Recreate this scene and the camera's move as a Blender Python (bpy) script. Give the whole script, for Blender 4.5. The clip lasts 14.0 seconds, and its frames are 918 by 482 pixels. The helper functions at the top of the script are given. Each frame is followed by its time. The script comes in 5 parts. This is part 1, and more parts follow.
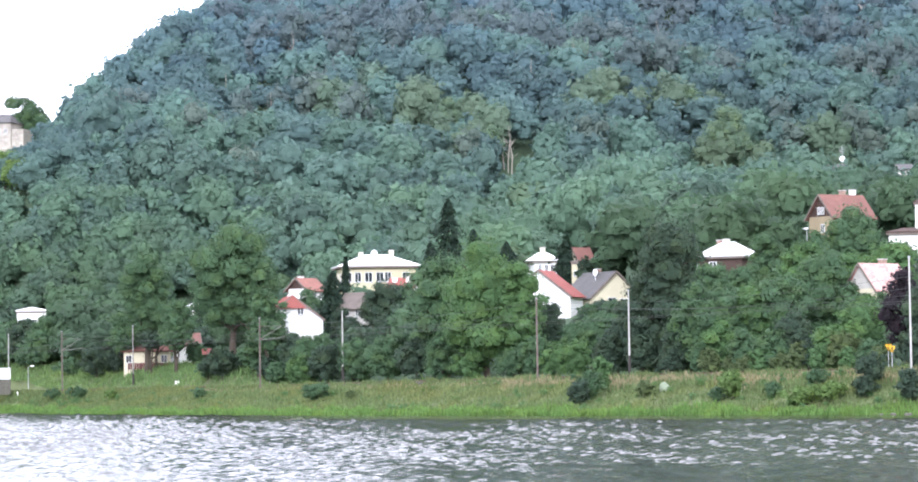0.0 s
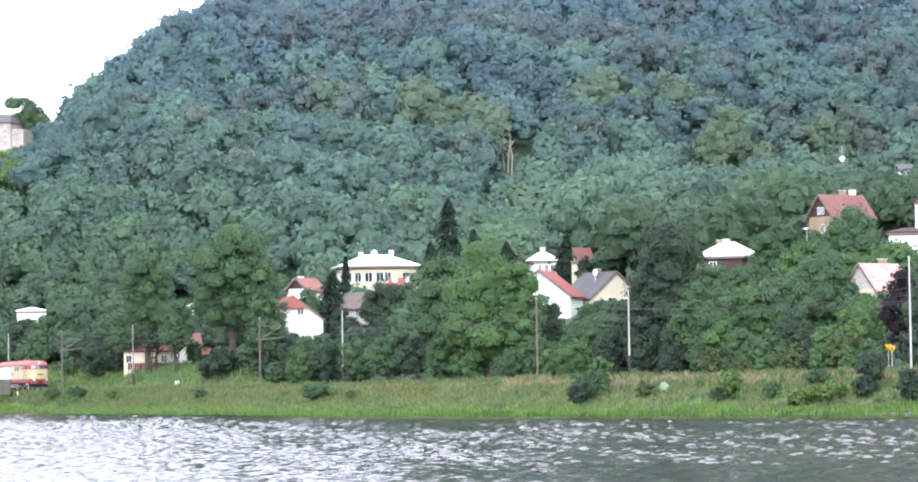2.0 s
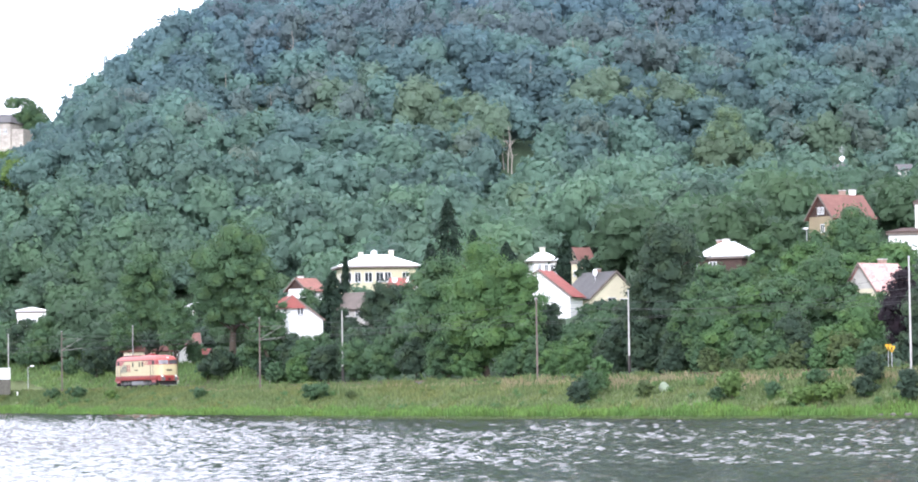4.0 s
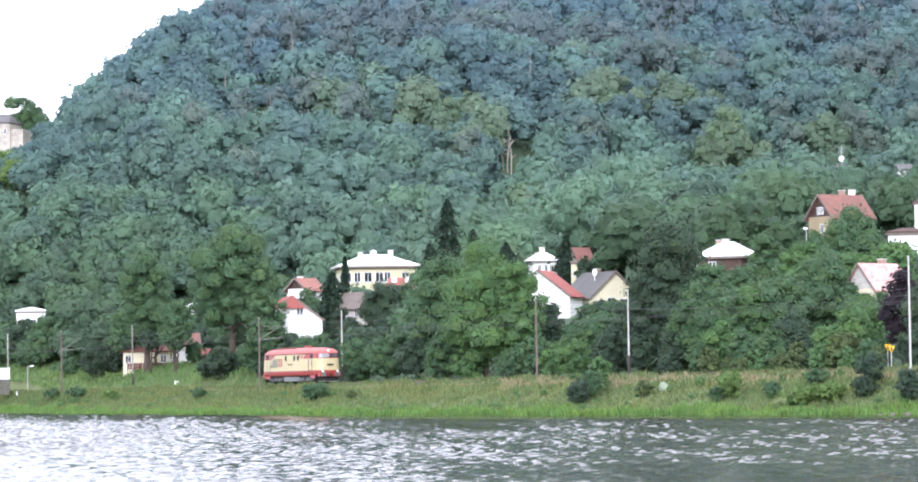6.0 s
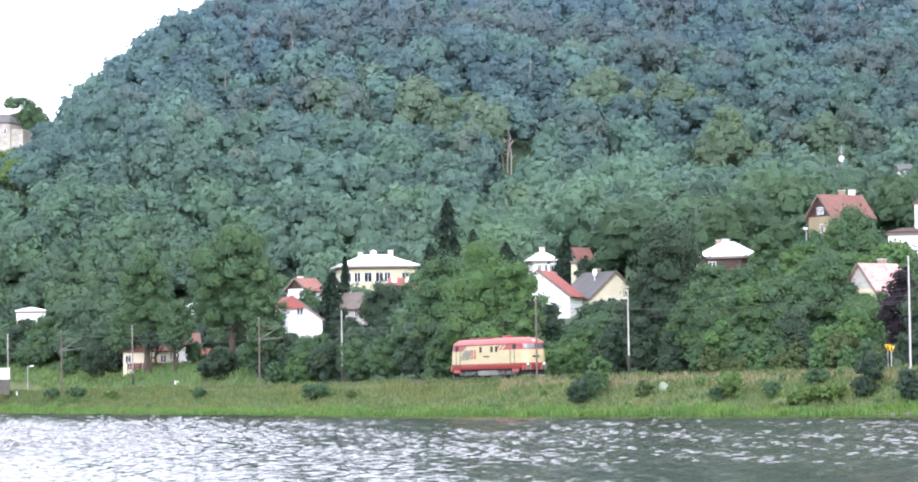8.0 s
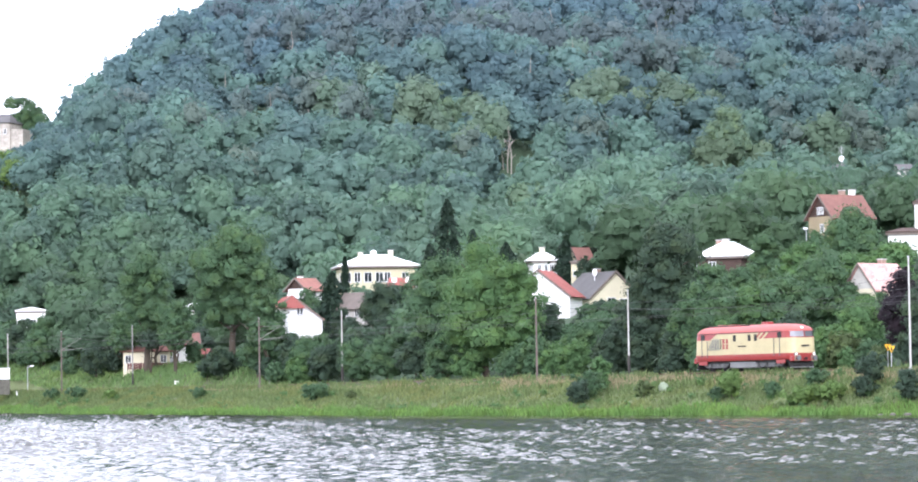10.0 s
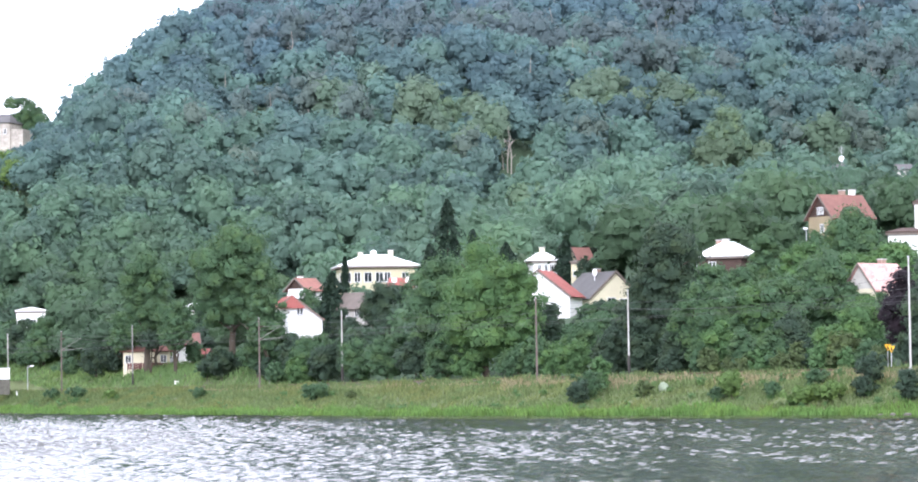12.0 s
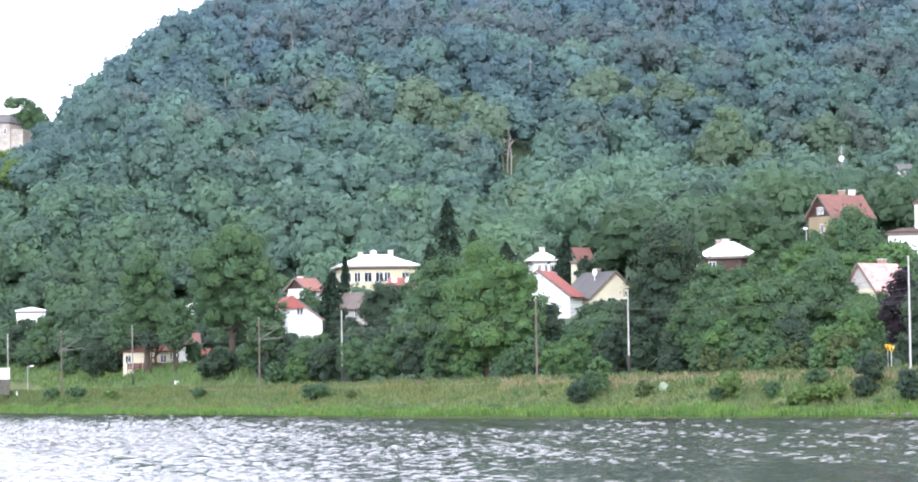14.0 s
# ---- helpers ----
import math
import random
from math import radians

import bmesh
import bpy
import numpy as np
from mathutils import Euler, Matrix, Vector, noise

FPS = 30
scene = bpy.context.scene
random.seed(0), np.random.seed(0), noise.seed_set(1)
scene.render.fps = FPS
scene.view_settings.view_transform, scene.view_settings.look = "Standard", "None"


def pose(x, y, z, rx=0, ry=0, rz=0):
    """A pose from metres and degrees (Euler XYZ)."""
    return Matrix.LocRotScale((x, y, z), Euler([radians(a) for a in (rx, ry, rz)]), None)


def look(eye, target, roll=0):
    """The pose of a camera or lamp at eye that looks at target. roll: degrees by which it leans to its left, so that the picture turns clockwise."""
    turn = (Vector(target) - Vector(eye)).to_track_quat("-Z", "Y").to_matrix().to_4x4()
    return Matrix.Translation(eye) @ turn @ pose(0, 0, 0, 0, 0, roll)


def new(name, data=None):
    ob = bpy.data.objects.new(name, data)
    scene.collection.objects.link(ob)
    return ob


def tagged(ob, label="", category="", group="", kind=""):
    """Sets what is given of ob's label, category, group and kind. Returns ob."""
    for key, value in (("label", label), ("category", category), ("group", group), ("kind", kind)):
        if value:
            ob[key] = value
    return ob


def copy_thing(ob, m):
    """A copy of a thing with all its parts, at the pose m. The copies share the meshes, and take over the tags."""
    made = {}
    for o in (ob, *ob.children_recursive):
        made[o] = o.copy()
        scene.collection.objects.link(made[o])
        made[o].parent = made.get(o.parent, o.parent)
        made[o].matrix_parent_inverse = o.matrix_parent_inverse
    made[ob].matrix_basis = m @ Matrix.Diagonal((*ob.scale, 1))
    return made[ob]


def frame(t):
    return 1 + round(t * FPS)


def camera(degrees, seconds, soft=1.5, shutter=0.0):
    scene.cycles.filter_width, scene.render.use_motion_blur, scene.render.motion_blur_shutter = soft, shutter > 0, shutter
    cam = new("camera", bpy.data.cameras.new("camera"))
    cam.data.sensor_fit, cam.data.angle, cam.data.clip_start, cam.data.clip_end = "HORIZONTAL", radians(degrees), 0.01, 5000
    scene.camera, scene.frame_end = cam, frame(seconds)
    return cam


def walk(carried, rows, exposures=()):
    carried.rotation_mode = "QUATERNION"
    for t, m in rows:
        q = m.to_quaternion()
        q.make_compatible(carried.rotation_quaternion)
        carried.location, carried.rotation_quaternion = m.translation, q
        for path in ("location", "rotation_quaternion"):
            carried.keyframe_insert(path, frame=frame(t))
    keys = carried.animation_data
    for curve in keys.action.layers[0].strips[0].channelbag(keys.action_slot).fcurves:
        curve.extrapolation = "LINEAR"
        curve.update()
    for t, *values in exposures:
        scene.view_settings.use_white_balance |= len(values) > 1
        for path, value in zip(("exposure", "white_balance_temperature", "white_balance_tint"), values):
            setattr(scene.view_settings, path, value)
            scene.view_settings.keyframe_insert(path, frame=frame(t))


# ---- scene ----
# the railway's line and the lie of the land
RX, RY, RA, RK = -1.77, 353.25, 0.4801, 0.0002
EYE = 2.87


def rail(q, u=0.0):
    """Place and heading q metres along the track, u metres to its far side."""
    a, b = RA + RK * q / 2, RA + RK * q
    return RX + q * math.sin(a) + u * math.cos(b), RY - q * math.cos(a) + u * math.sin(b), b


def rail_z(q):
    return 3.56 + 0.004 * max(-45 - 20 * step(45, 120, -q), min(150, q))


def along(x, y):
    dx, dy = x - RX, y - RY
    q = dx * math.sin(RA) - dy * math.cos(RA)
    return q, dx * math.cos(RA) + dy * math.sin(RA) - RK * q * q / 2


def shore(q):
    c = max(-150, min(130, q))
    return -16 + (6.5 * (c / 110) ** 2 if c < 0 else 3.2 * (c / 80) ** 2) + 0.35 * math.sin(q * 0.21) + 0.2 * math.sin(q * 0.63 + 1)


def step(a, b, x):
    t = max(0.0, min(1.0, (x - a) / (b - a)))
    return t * t * (3 - 2 * t)


def height(x, y):
    """Ground level: river bed, bank, railway shelf, town slope, hill."""
    q, u = along(x, y)
    us, top = shore(q), rail_z(q) - 0.72
    if u < us:
        return max(-1.5, (u - us) * 0.35)
    if u < -2.8:
        w = (u - us) / (-2.8 - us)
        return 0.5 * step(0, 0.16, w) + (top - 0.5) * step(0.12, 1.02, w)
    if u < 5:
        return top
    t = top + 0.212 * (u - 5) * step(5, 18, u)
    t += 2.4 * step(4.5, 10.5, u) * step(55, 78, -q) * (1 - 0.75 * step(10.5, 24, u))
    t = 27 - math.log1p(math.exp((27 - t) / 2.5)) * 2.5
    px = (x + 57) * 0.3 + (y - 733) * 0.955
    p = (x + 57) * -0.955 + (y - 733) * 0.3
    front = 20 + 0.36 * (y - 540) - 1.15 * max(0.0, p + 7 + 0.0625 * (730 - max(600, min(760, y)))) + 1.6 * math.sin(x * 0.05 + 1) + 1.3 * math.sin(y * 0.06 + x * 0.03)
    if y > 780:
        front += (min(y, 1300) - 780) * 0.18 - max(0.0, y - 1300) * 0.6
    front = min(front, top + 0.25 * (u - 5) + 0.035 * (u - 5) ** 2)
    m = max(t, front)
    return max(-2.0, m + 3.0 * math.log(math.exp((t - m) / 3.0) + math.exp((front - m) / 3.0)))


# ---- camera: on a stand on the opposite bank, all but still ----
cam = camera(16.0, 14.0, soft=1.9)
eye = (0.0, 0.0, EYE)
aim = (0.0, 100.0, EYE + 4.4353)
late = (0.018, 100.0, aim[2])
walk(cam, [(0.0, look(eye, aim, -0.91)), (3.0, look(eye, aim, -0.91)), (6.0, look(eye, late, -0.91)), (14.0, look(eye, late, -0.91))],
     exposures=[(0.0, 1.06, 5720, 17), (14.0, 1.06, 5720, 17)])

# ---- overcast daylight ----
SUN_EL, SUN_AZ = radians(20), radians(188)
world = bpy.data.worlds.new("overcast_sky")
scene.world = world
world.use_nodes = True
wt = world.node_tree
wt.nodes.clear()
sky = wt.nodes.new("ShaderNodeTexSky")
sky.sky_type, sky.sun_disc = "NISHITA", False
sky.sun_elevation, sky.sun_rotation = SUN_EL, SUN_AZ
sky.dust_density, sky.air_density = 4.0, 1.0
geo = wt.nodes.new("ShaderNodeTexCoord")
sep = wt.nodes.new("ShaderNodeSeparateXYZ")
ramp = wt.nodes.new("ShaderNodeValToRGB")
ramp.color_ramp.elements[0].position, ramp.color_ramp.elements[0].color = 0.0, (0.93, 0.94, 0.95, 1)
ramp.color_ramp.elements[1].position, ramp.color_ramp.elements[1].color = 0.9, (1, 1, 1, 1)
cloud = wt.nodes.new("ShaderNodeMix")
cloud.data_type, cloud.blend_type = "RGBA", "MULTIPLY"
cloud.inputs[0].default_value = 1.0
cloud.inputs[7].default_value = (18.9, 18.7, 18.5, 1)
mixw = wt.nodes.new("ShaderNodeMix")
mixw.data_type = "RGBA"
mixw.inputs[0].default_value = 0.94
bg = wt.nodes.new("ShaderNodeBackground")
bg.inputs[1].default_value = 0.088
wo = wt.nodes.new("ShaderNodeOutputWorld")
wt.links.new(geo.outputs["Generated"], sep.inputs[0])
wt.links.new(sep.outputs[2], ramp.inputs[0])
wt.links.new(ramp.outputs[0], cloud.inputs[6])
wt.links.new(sky.outputs[0], mixw.inputs[6])
wt.links.new(cloud.outputs[2], mixw.inputs[7])
wt.links.new(mixw.outputs[2], bg.inputs[0])
wt.links.new(bg.outputs[0], wo.inputs[0])

sun = new("sun", bpy.data.lights.new("sun", "SUN"))
sun.data.energy, sun.data.angle, sun.data.color = 1.5, radians(25), (1.0, 0.97, 0.93)
to_sun = Vector((math.sin(SUN_AZ) * math.cos(SUN_EL), math.cos(SUN_AZ) * math.cos(SUN_EL), math.sin(SUN_EL)))
sun.matrix_world = look(to_sun * 300, (0, 0, 0))


# ---- materials ----
def material(name, color, rough=0.8, metal=0.0, vary=0.25, scale=2.0, fine=25.0, bump=0.0, dirt=None, spec=0.3):
    """A surface whose colour varies at two scales, with fine relief and optional stains."""
    m = bpy.data.materials.new(name)
    m.use_nodes = True
    nt = m.node_tree
    b = nt.nodes["Principled BSDF"]
    b.inputs["Roughness"].default_value, b.inputs["Metallic"].default_value = rough, metal
    b.inputs["Specular IOR Level"].default_value = spec
    tc = nt.nodes.new("ShaderNodeTexCoord")
    big, small = nt.nodes.new("ShaderNodeTexNoise"), nt.nodes.new("ShaderNodeTexNoise")
    big.inputs["Scale"].default_value, small.inputs["Scale"].default_value = scale, fine
    big.inputs["Detail"].default_value, small.inputs["Detail"].default_value = 4, 3
    for n in (big, small):
        nt.links.new(tc.outputs["Object"], n.inputs["Vector"])
    add = nt.nodes.new("ShaderNodeMath")
    add.operation = "ADD"
    nt.links.new(big.outputs[0], add.inputs[0])
    nt.links.new(small.outputs[0], add.inputs[1])
    rng = nt.nodes.new("ShaderNodeMapRange")
    rng.inputs[1].default_value, rng.inputs[2].default_value = 0.65, 1.35
    nt.links.new(add.outputs[0], rng.inputs[0])
    mix = nt.nodes.new("ShaderNodeMix")
    mix.data_type = "RGBA"
    lo = dirt or [c * (1 - vary) for c in color]
    mix.inputs[6].default_value = (*lo, 1)
    mix.inputs[7].default_value = (*[min(1, c * (1 + vary * 0.5)) for c in color], 1)
    nt.links.new(rng.outputs[0], mix.inputs[0])
    nt.links.new(mix.outputs[2], b.inputs["Base Color"])
    if bump:
        bp = nt.nodes.new("ShaderNodeBump")
        bp.inputs["Strength"].default_value, bp.inputs["Distance"].default_value = 0.6, bump
        nt.links.new(small.outputs[0], bp.inputs["Height"])
        nt.links.new(bp.outputs[0], b.inputs["Normal"])
    return m


def foliage(name, color, attribute=False, warm=(1.18, 1.08, 0.78), translucent=0.46, patch=0.55, vary=0.25, sprays=0.0, gap=0.6, fleck=0.16):
    """Leaves: each leaf clump a little different, some light through them."""
    m = bpy.data.materials.new(name)
    m.use_nodes = True
    nt = m.node_tree
    b, out = nt.nodes["Principled BSDF"], nt.nodes["Material Output"]
    b.inputs["Roughness"].default_value, b.inputs["Specular IOR Level"].default_value = 0.65, 0.2
    g = nt.nodes.new("ShaderNodeNewGeometry")
    if attribute:
        base = nt.nodes.new("ShaderNodeAttribute")
        base.attribute_name = "tint"
        src = base.outputs["Color"]
    else:
        base = nt.nodes.new("ShaderNodeRGB")
        base.outputs[0].default_value = (*color, 1)
        src = base.outputs[0]
    tc = nt.nodes.new("ShaderNodeTexCoord")
    no = nt.nodes.new("ShaderNodeTexNoise")
    no.inputs["Scale"].default_value, no.inputs["Detail"].default_value = patch, 3.0
    nt.links.new(tc.outputs["Object"], no.inputs["Vector"])
    r1 = nt.nodes.new("ShaderNodeMapRange")
    r1.inputs[3].default_value, r1.inputs[4].default_value = 1 - vary, 1 + vary
    nt.links.new(g.outputs["Random Per Island"], r1.inputs[0])
    sc = nt.nodes.new("ShaderNodeVectorMath")
    sc.operation = "SCALE"
    nt.links.new(src, sc.inputs[0])
    nt.links.new(r1.outputs[0], sc.inputs["Scale"])
    mul = nt.nodes.new("ShaderNodeMix")
    mul.data_type, mul.blend_type = "RGBA", "MULTIPLY"
    r2 = nt.nodes.new("ShaderNodeMapRange")
    r2.inputs[1].default_value, r2.inputs[2].default_value = 0.45, 0.7
    nt.links.new(no.outputs[0], r2.inputs[0])
    nt.links.new(r2.outputs[0], mul.inputs[0])
    nt.links.new(sc.outputs[0], mul.inputs[6])
    mul.inputs[7].default_value = (*warm, 1)
    mottle = nt.nodes.new("ShaderNodeVectorMath")
    mottle.operation = "SCALE"
    mottle.inputs["Scale"].default_value = 1.0
    nt.links.new(mul.outputs[2], mottle.inputs[0])
    nt.links.new(mottle.outputs[0], b.inputs["Base Color"])
    tr = nt.nodes.new("ShaderNodeBsdfTranslucent")
    nt.links.new(mottle.outputs[0], tr.inputs[0])
    ms = nt.nodes.new("ShaderNodeMixShader")
    ms.inputs[0].default_value = translucent
    nt.links.new(b.outputs[0], ms.inputs[1])
    nt.links.new(tr.outputs[0], ms.inputs[2])
    if sprays:
        # sprays of leaves: fine light and dark mottling, with open gaps between them
        fine = nt.nodes.new("ShaderNodeTexNoise")
        fine.inputs["Scale"].default_value, fine.inputs["Detail"].default_value = sprays, 2.5
        nt.links.new(tc.outputs["Object"], fine.inputs["Vector"])
        r3 = nt.nodes.new("ShaderNodeMapRange")
        r3.inputs[1].default_value, r3.inputs[2].default_value = 0.3, 0.62
        r3.inputs[3].default_value, r3.inputs[4].default_value = 1 + fleck, 1 - fleck
        nt.links.new(fine.outputs[0], r3.inputs[0])
        nt.links.new(r3.outputs[0], mottle.inputs["Scale"])
        hole = nt.nodes.new("ShaderNodeMath")
        hole.operation = "GREATER_THAN"
        hole.inputs[1].default_value = gap
        nt.links.new(fine.outputs[0], hole.inputs[0])
        air = nt.nodes.new("ShaderNodeBsdfTransparent")
        leafy = nt.nodes.new("ShaderNodeMixShader")
        nt.links.new(hole.outputs[0], leafy.inputs[0])
        nt.links.new(ms.outputs[0], leafy.inputs[1])
        nt.links.new(air.outputs[0], leafy.inputs[2])
        ms = leafy
    nt.links.new(ms.outputs[0], out.inputs[0])
    return m


def glass(name, tint=(0.03, 0.035, 0.04)):
    m = bpy.data.materials.new(name)
    m.use_nodes = True
    b = m.node_tree.nodes["Principled BSDF"]
    b.inputs["Base Color"].default_value = (*tint, 1)
    b.inputs["Roughness"].default_value, b.inputs["Specular IOR Level"].default_value = 0.06, 0.7
    return m


def river_water():
    """Rippled river water: small wavelets on a slow swell."""
    m = bpy.data.materials.new("river_water")
    m.use_nodes = True
    nt = m.node_tree
    b = nt.nodes["Principled BSDF"]
    b.inputs["Base Color"].default_value = (0.036, 0.034, 0.028, 1)
    b.inputs["Roughness"].default_value, b.inputs["IOR"].default_value = 0.1, 1.33
    b.inputs["Specular IOR Level"].default_value = 0.5
    tc = nt.nodes.new("ShaderNodeTexCoord")
    heights = []
    for sx, sy, detail, w in WAVES:
        mp = nt.nodes.new("ShaderNodeMapping")
        mp.inputs["Scale"].default_value = (sx, sy, 1)
        mp.inputs["Rotation"].default_value = (0, 0, 0.25 * w)
        nt.links.new(tc.outputs["Object"], mp.inputs["Vector"])
        n = nt.nodes.new("ShaderNodeTexNoise")
        n.inputs["Scale"].default_value, n.inputs["Detail"].default_value = 1.0, detail
        nt.links.new(mp.outputs[0], n.inputs["Vector"])
        s = nt.nodes.new("ShaderNodeMath")
        s.operation = "MULTIPLY"
        s.inputs[1].default_value = w
        nt.links.new(n.outputs[0], s.inputs[0])
        heights.append(s)
    total = heights[0]
    for h in heights[1:]:
        a = nt.nodes.new("ShaderNodeMath")
        nt.links.new(total.outputs[0], a.inputs[0])
        nt.links.new(h.outputs[0], a.inputs[1])
        total = a
    bp = nt.nodes.new("ShaderNodeBump")
    bp.inputs["Strength"].default_value, bp.inputs["Distance"].default_value = 1.0, 1.0
    nt.links.new(total.outputs[0], bp.inputs["Height"])
    nt.links.new(bp.outputs[0], b.inputs["Normal"])
    return m


WAVES = ((4.5, 1.6, 2.0, 0.030), (9.0, 3.6, 2.0, 0.010))
WATER = river_water()
GROUND = material("bank_soil_and_turf", (0.10, 0.130, 0.052), 0.95, vary=0.45, scale=0.11, fine=3.0, bump=0.1, dirt=(0.085, 0.095, 0.042))
FLOOR = material("woodland_undergrowth", (0.066, 0.105, 0.058), 0.95, vary=0.4, scale=0.2, fine=2.5, bump=0.15)
BALLAST = material("ballast_stone", (0.115, 0.11, 0.09), 0.95, vary=0.5, scale=3, fine=14, bump=0.05)
RAIL = material("rusty_rail_steel", (0.12, 0.075, 0.05), 0.5, 0.7, vary=0.3, scale=3)
SLEEPER = material("sleeper_concrete", (0.3, 0.29, 0.27), 0.9, vary=0.3, scale=4)
BARK = material("tree_bark", (0.075, 0.06, 0.045), 0.95, vary=0.4, scale=1.5, fine=12, bump=0.03)
DEADWOOD = material("bleached_deadwood", (0.33, 0.30, 0.26), 0.95, vary=0.3, scale=1.5)
LEAF = {
    "bright": foliage("leaf_bright_green", (0.094, 0.174, 0.070), sprays=4.6, gap=0.58),
    "mid": foliage("leaf_mid_green", (0.078, 0.140, 0.072), sprays=4.6, gap=0.58),
    "dark": foliage("leaf_dark_green", (0.052, 0.085, 0.056), sprays=4.6, gap=0.58),
    "conifer": foliage("needle_dark_green", (0.026, 0.048, 0.032), warm=(1.1, 1.1, 0.9), sprays=4.6, gap=0.58),
    "purple": foliage("leaf_purple", (0.030, 0.024, 0.030), warm=(1.1, 0.9, 0.9), sprays=4.6, gap=0.58),
    "pale": foliage("leaf_pale_yellow_green", (0.140, 0.212, 0.140), sprays=4.6, gap=0.58),
    "fresh": foliage("leaf_fresh_green", (0.125, 0.200, 0.062), sprays=4.6, gap=0.58),
    "olive": foliage("leaf_olive", (0.098, 0.136, 0.058), sprays=4.6, gap=0.58),
}
WOODS = foliage("woodland_leaf_with_haze", (0.05, 0.08, 0.06), attribute=True, warm=(1.06, 1.03, 0.94), translucent=0.5, patch=0.08, vary=0.07, sprays=2.3, gap=0.615, fleck=0.08)
GRASS = foliage("bank_grass", (0.126, 0.170, 0.068), warm=(1.28, 1.05, 0.93), patch=0.16, vary=0.35)
DRY = foliage("dry_grass_heads", (0.27, 0.235, 0.145), warm=(1.05, 1.0, 0.85))
WEEDS = foliage("tall_weeds", (0.138, 0.218, 0.082), warm=(1.15, 1.04, 0.9), patch=0.3, vary=0.3)
SHORE = foliage("shore_grass", (0.128, 0.225, 0.062), warm=(1.15, 1.05, 0.9), patch=0.3, vary=0.3)
WHITE = material("white_render", (0.82, 0.81, 0.78), 0.9, vary=0.08, scale=0.5, fine=8, bump=0.005)
GREYWALL = material("grey_weathered_render", (0.48, 0.46, 0.42), 0.92, vary=0.25, scale=0.6, fine=8, bump=0.006)
YELLOW = material("yellow_render", (0.58, 0.53, 0.355), 0.9, vary=0.12, scale=0.5, fine=8, bump=0.005)
CREAMWALL = material("cream_render", (0.66, 0.60, 0.44), 0.9, vary=0.12, scale=0.5, fine=8, bump=0.005)
TANWALL = material("tan_render", (0.32, 0.26, 0.165), 0.92, vary=0.2, scale=0.6, fine=8, bump=0.006)
BROWNWOOD = material("dark_brown_boards", (0.078, 0.05, 0.041), 0.85, vary=0.35, scale=1.0, fine=9)
MAROON = material("maroon_fence_paint", (0.14, 0.06, 0.058), 0.8, vary=0.3, scale=1.5, fine=10)
EAVES = material("weathered_eaves_board", (0.17, 0.14, 0.12), 0.85, vary=0.3, scale=1.0)
REDTILE = material("red_clay_tile", (0.30, 0.098, 0.084), 0.85, vary=0.3, scale=0.8, fine=9, bump=0.02)
FADEDTILE = material("faded_red_tile", (0.27, 0.125, 0.10), 0.85, vary=0.35, scale=0.8, fine=9, bump=0.02)
BROWNTILE = material("brown_clay_tile", (0.20, 0.098, 0.08), 0.85, vary=0.3, scale=0.8, fine=9, bump=0.02)
PINKTILE = material("faded_pink_tile", (0.50, 0.36, 0.33), 0.85, vary=0.3, scale=1.3, fine=5, bump=0.02, dirt=(0.36, 0.15, 0.13))
DULLTILE = material("weathered_brown_grey_tile", (0.15, 0.125, 0.11), 0.85, vary=0.3, scale=0.8, fine=9, bump=0.02)
GREYTILE = material("grey_slate", (0.105, 0.10, 0.10), 0.8, vary=0.25, scale=0.8, fine=9, bump=0.02)
METALROOF = material("pale_sheet_roof", (0.80, 0.80, 0.79), 0.55, vary=0.06, scale=0.5, fine=5)
PANE = glass("window_pane")
FRAMEWHITE = material("white_window_frame", (0.75, 0.75, 0.73), 0.6, vary=0.08)
BRICK = material("chimney_brick", (0.36, 0.24, 0.19), 0.9, vary=0.3, scale=3, fine=20, bump=0.01)
STONE = material("castle_stone", (0.42, 0.38, 0.33), 0.95, vary=0.4, scale=0.25, fine=2.5, bump=0.1)
CONCRETE = material("pole_concrete", (0.42, 0.41, 0.385), 0.9, vary=0.2, scale=1, fine=12)
GREYPOLE = material("grey_weathered_mast", (0.26, 0.25, 0.23), 0.9, vary=0.25, scale=1, fine=12)
RUSTPOLE = material("weathered_brown_mast", (0.15, 0.12, 0.105), 0.85, vary=0.35, scale=1, fine=9)
DARKBASE = material("tarred_mast_foot", (0.05, 0.045, 0.042), 0.9, vary=0.3, scale=1)
STEEL = material("galvanised_steel", (0.42, 0.43, 0.43), 0.5, 0.6, vary=0.15, scale=3)
WIRE = material("overhead_wire_copper", (0.11, 0.115, 0.11), 0.6, 0.5, vary=0.2, scale=1)
SIGNYELLOW = material("yellow_sign_enamel", (0.62, 0.36, 0.02), 0.5, vary=0.08)
BLACK = material("black_paint", (0.02, 0.02, 0.02), 0.5, vary=0.2)
LAMPWHITE = material("white_lamp_housing", (0.8, 0.8, 0.8), 0.4, vary=0.05)
CARPAINT = material("silver_car_paint", (0.5, 0.51, 0.53), 0.3, 0.4, vary=0.08)
RUBBER = material("black_rubber", (0.02, 0.02, 0.02), 0.8, vary=0.2)
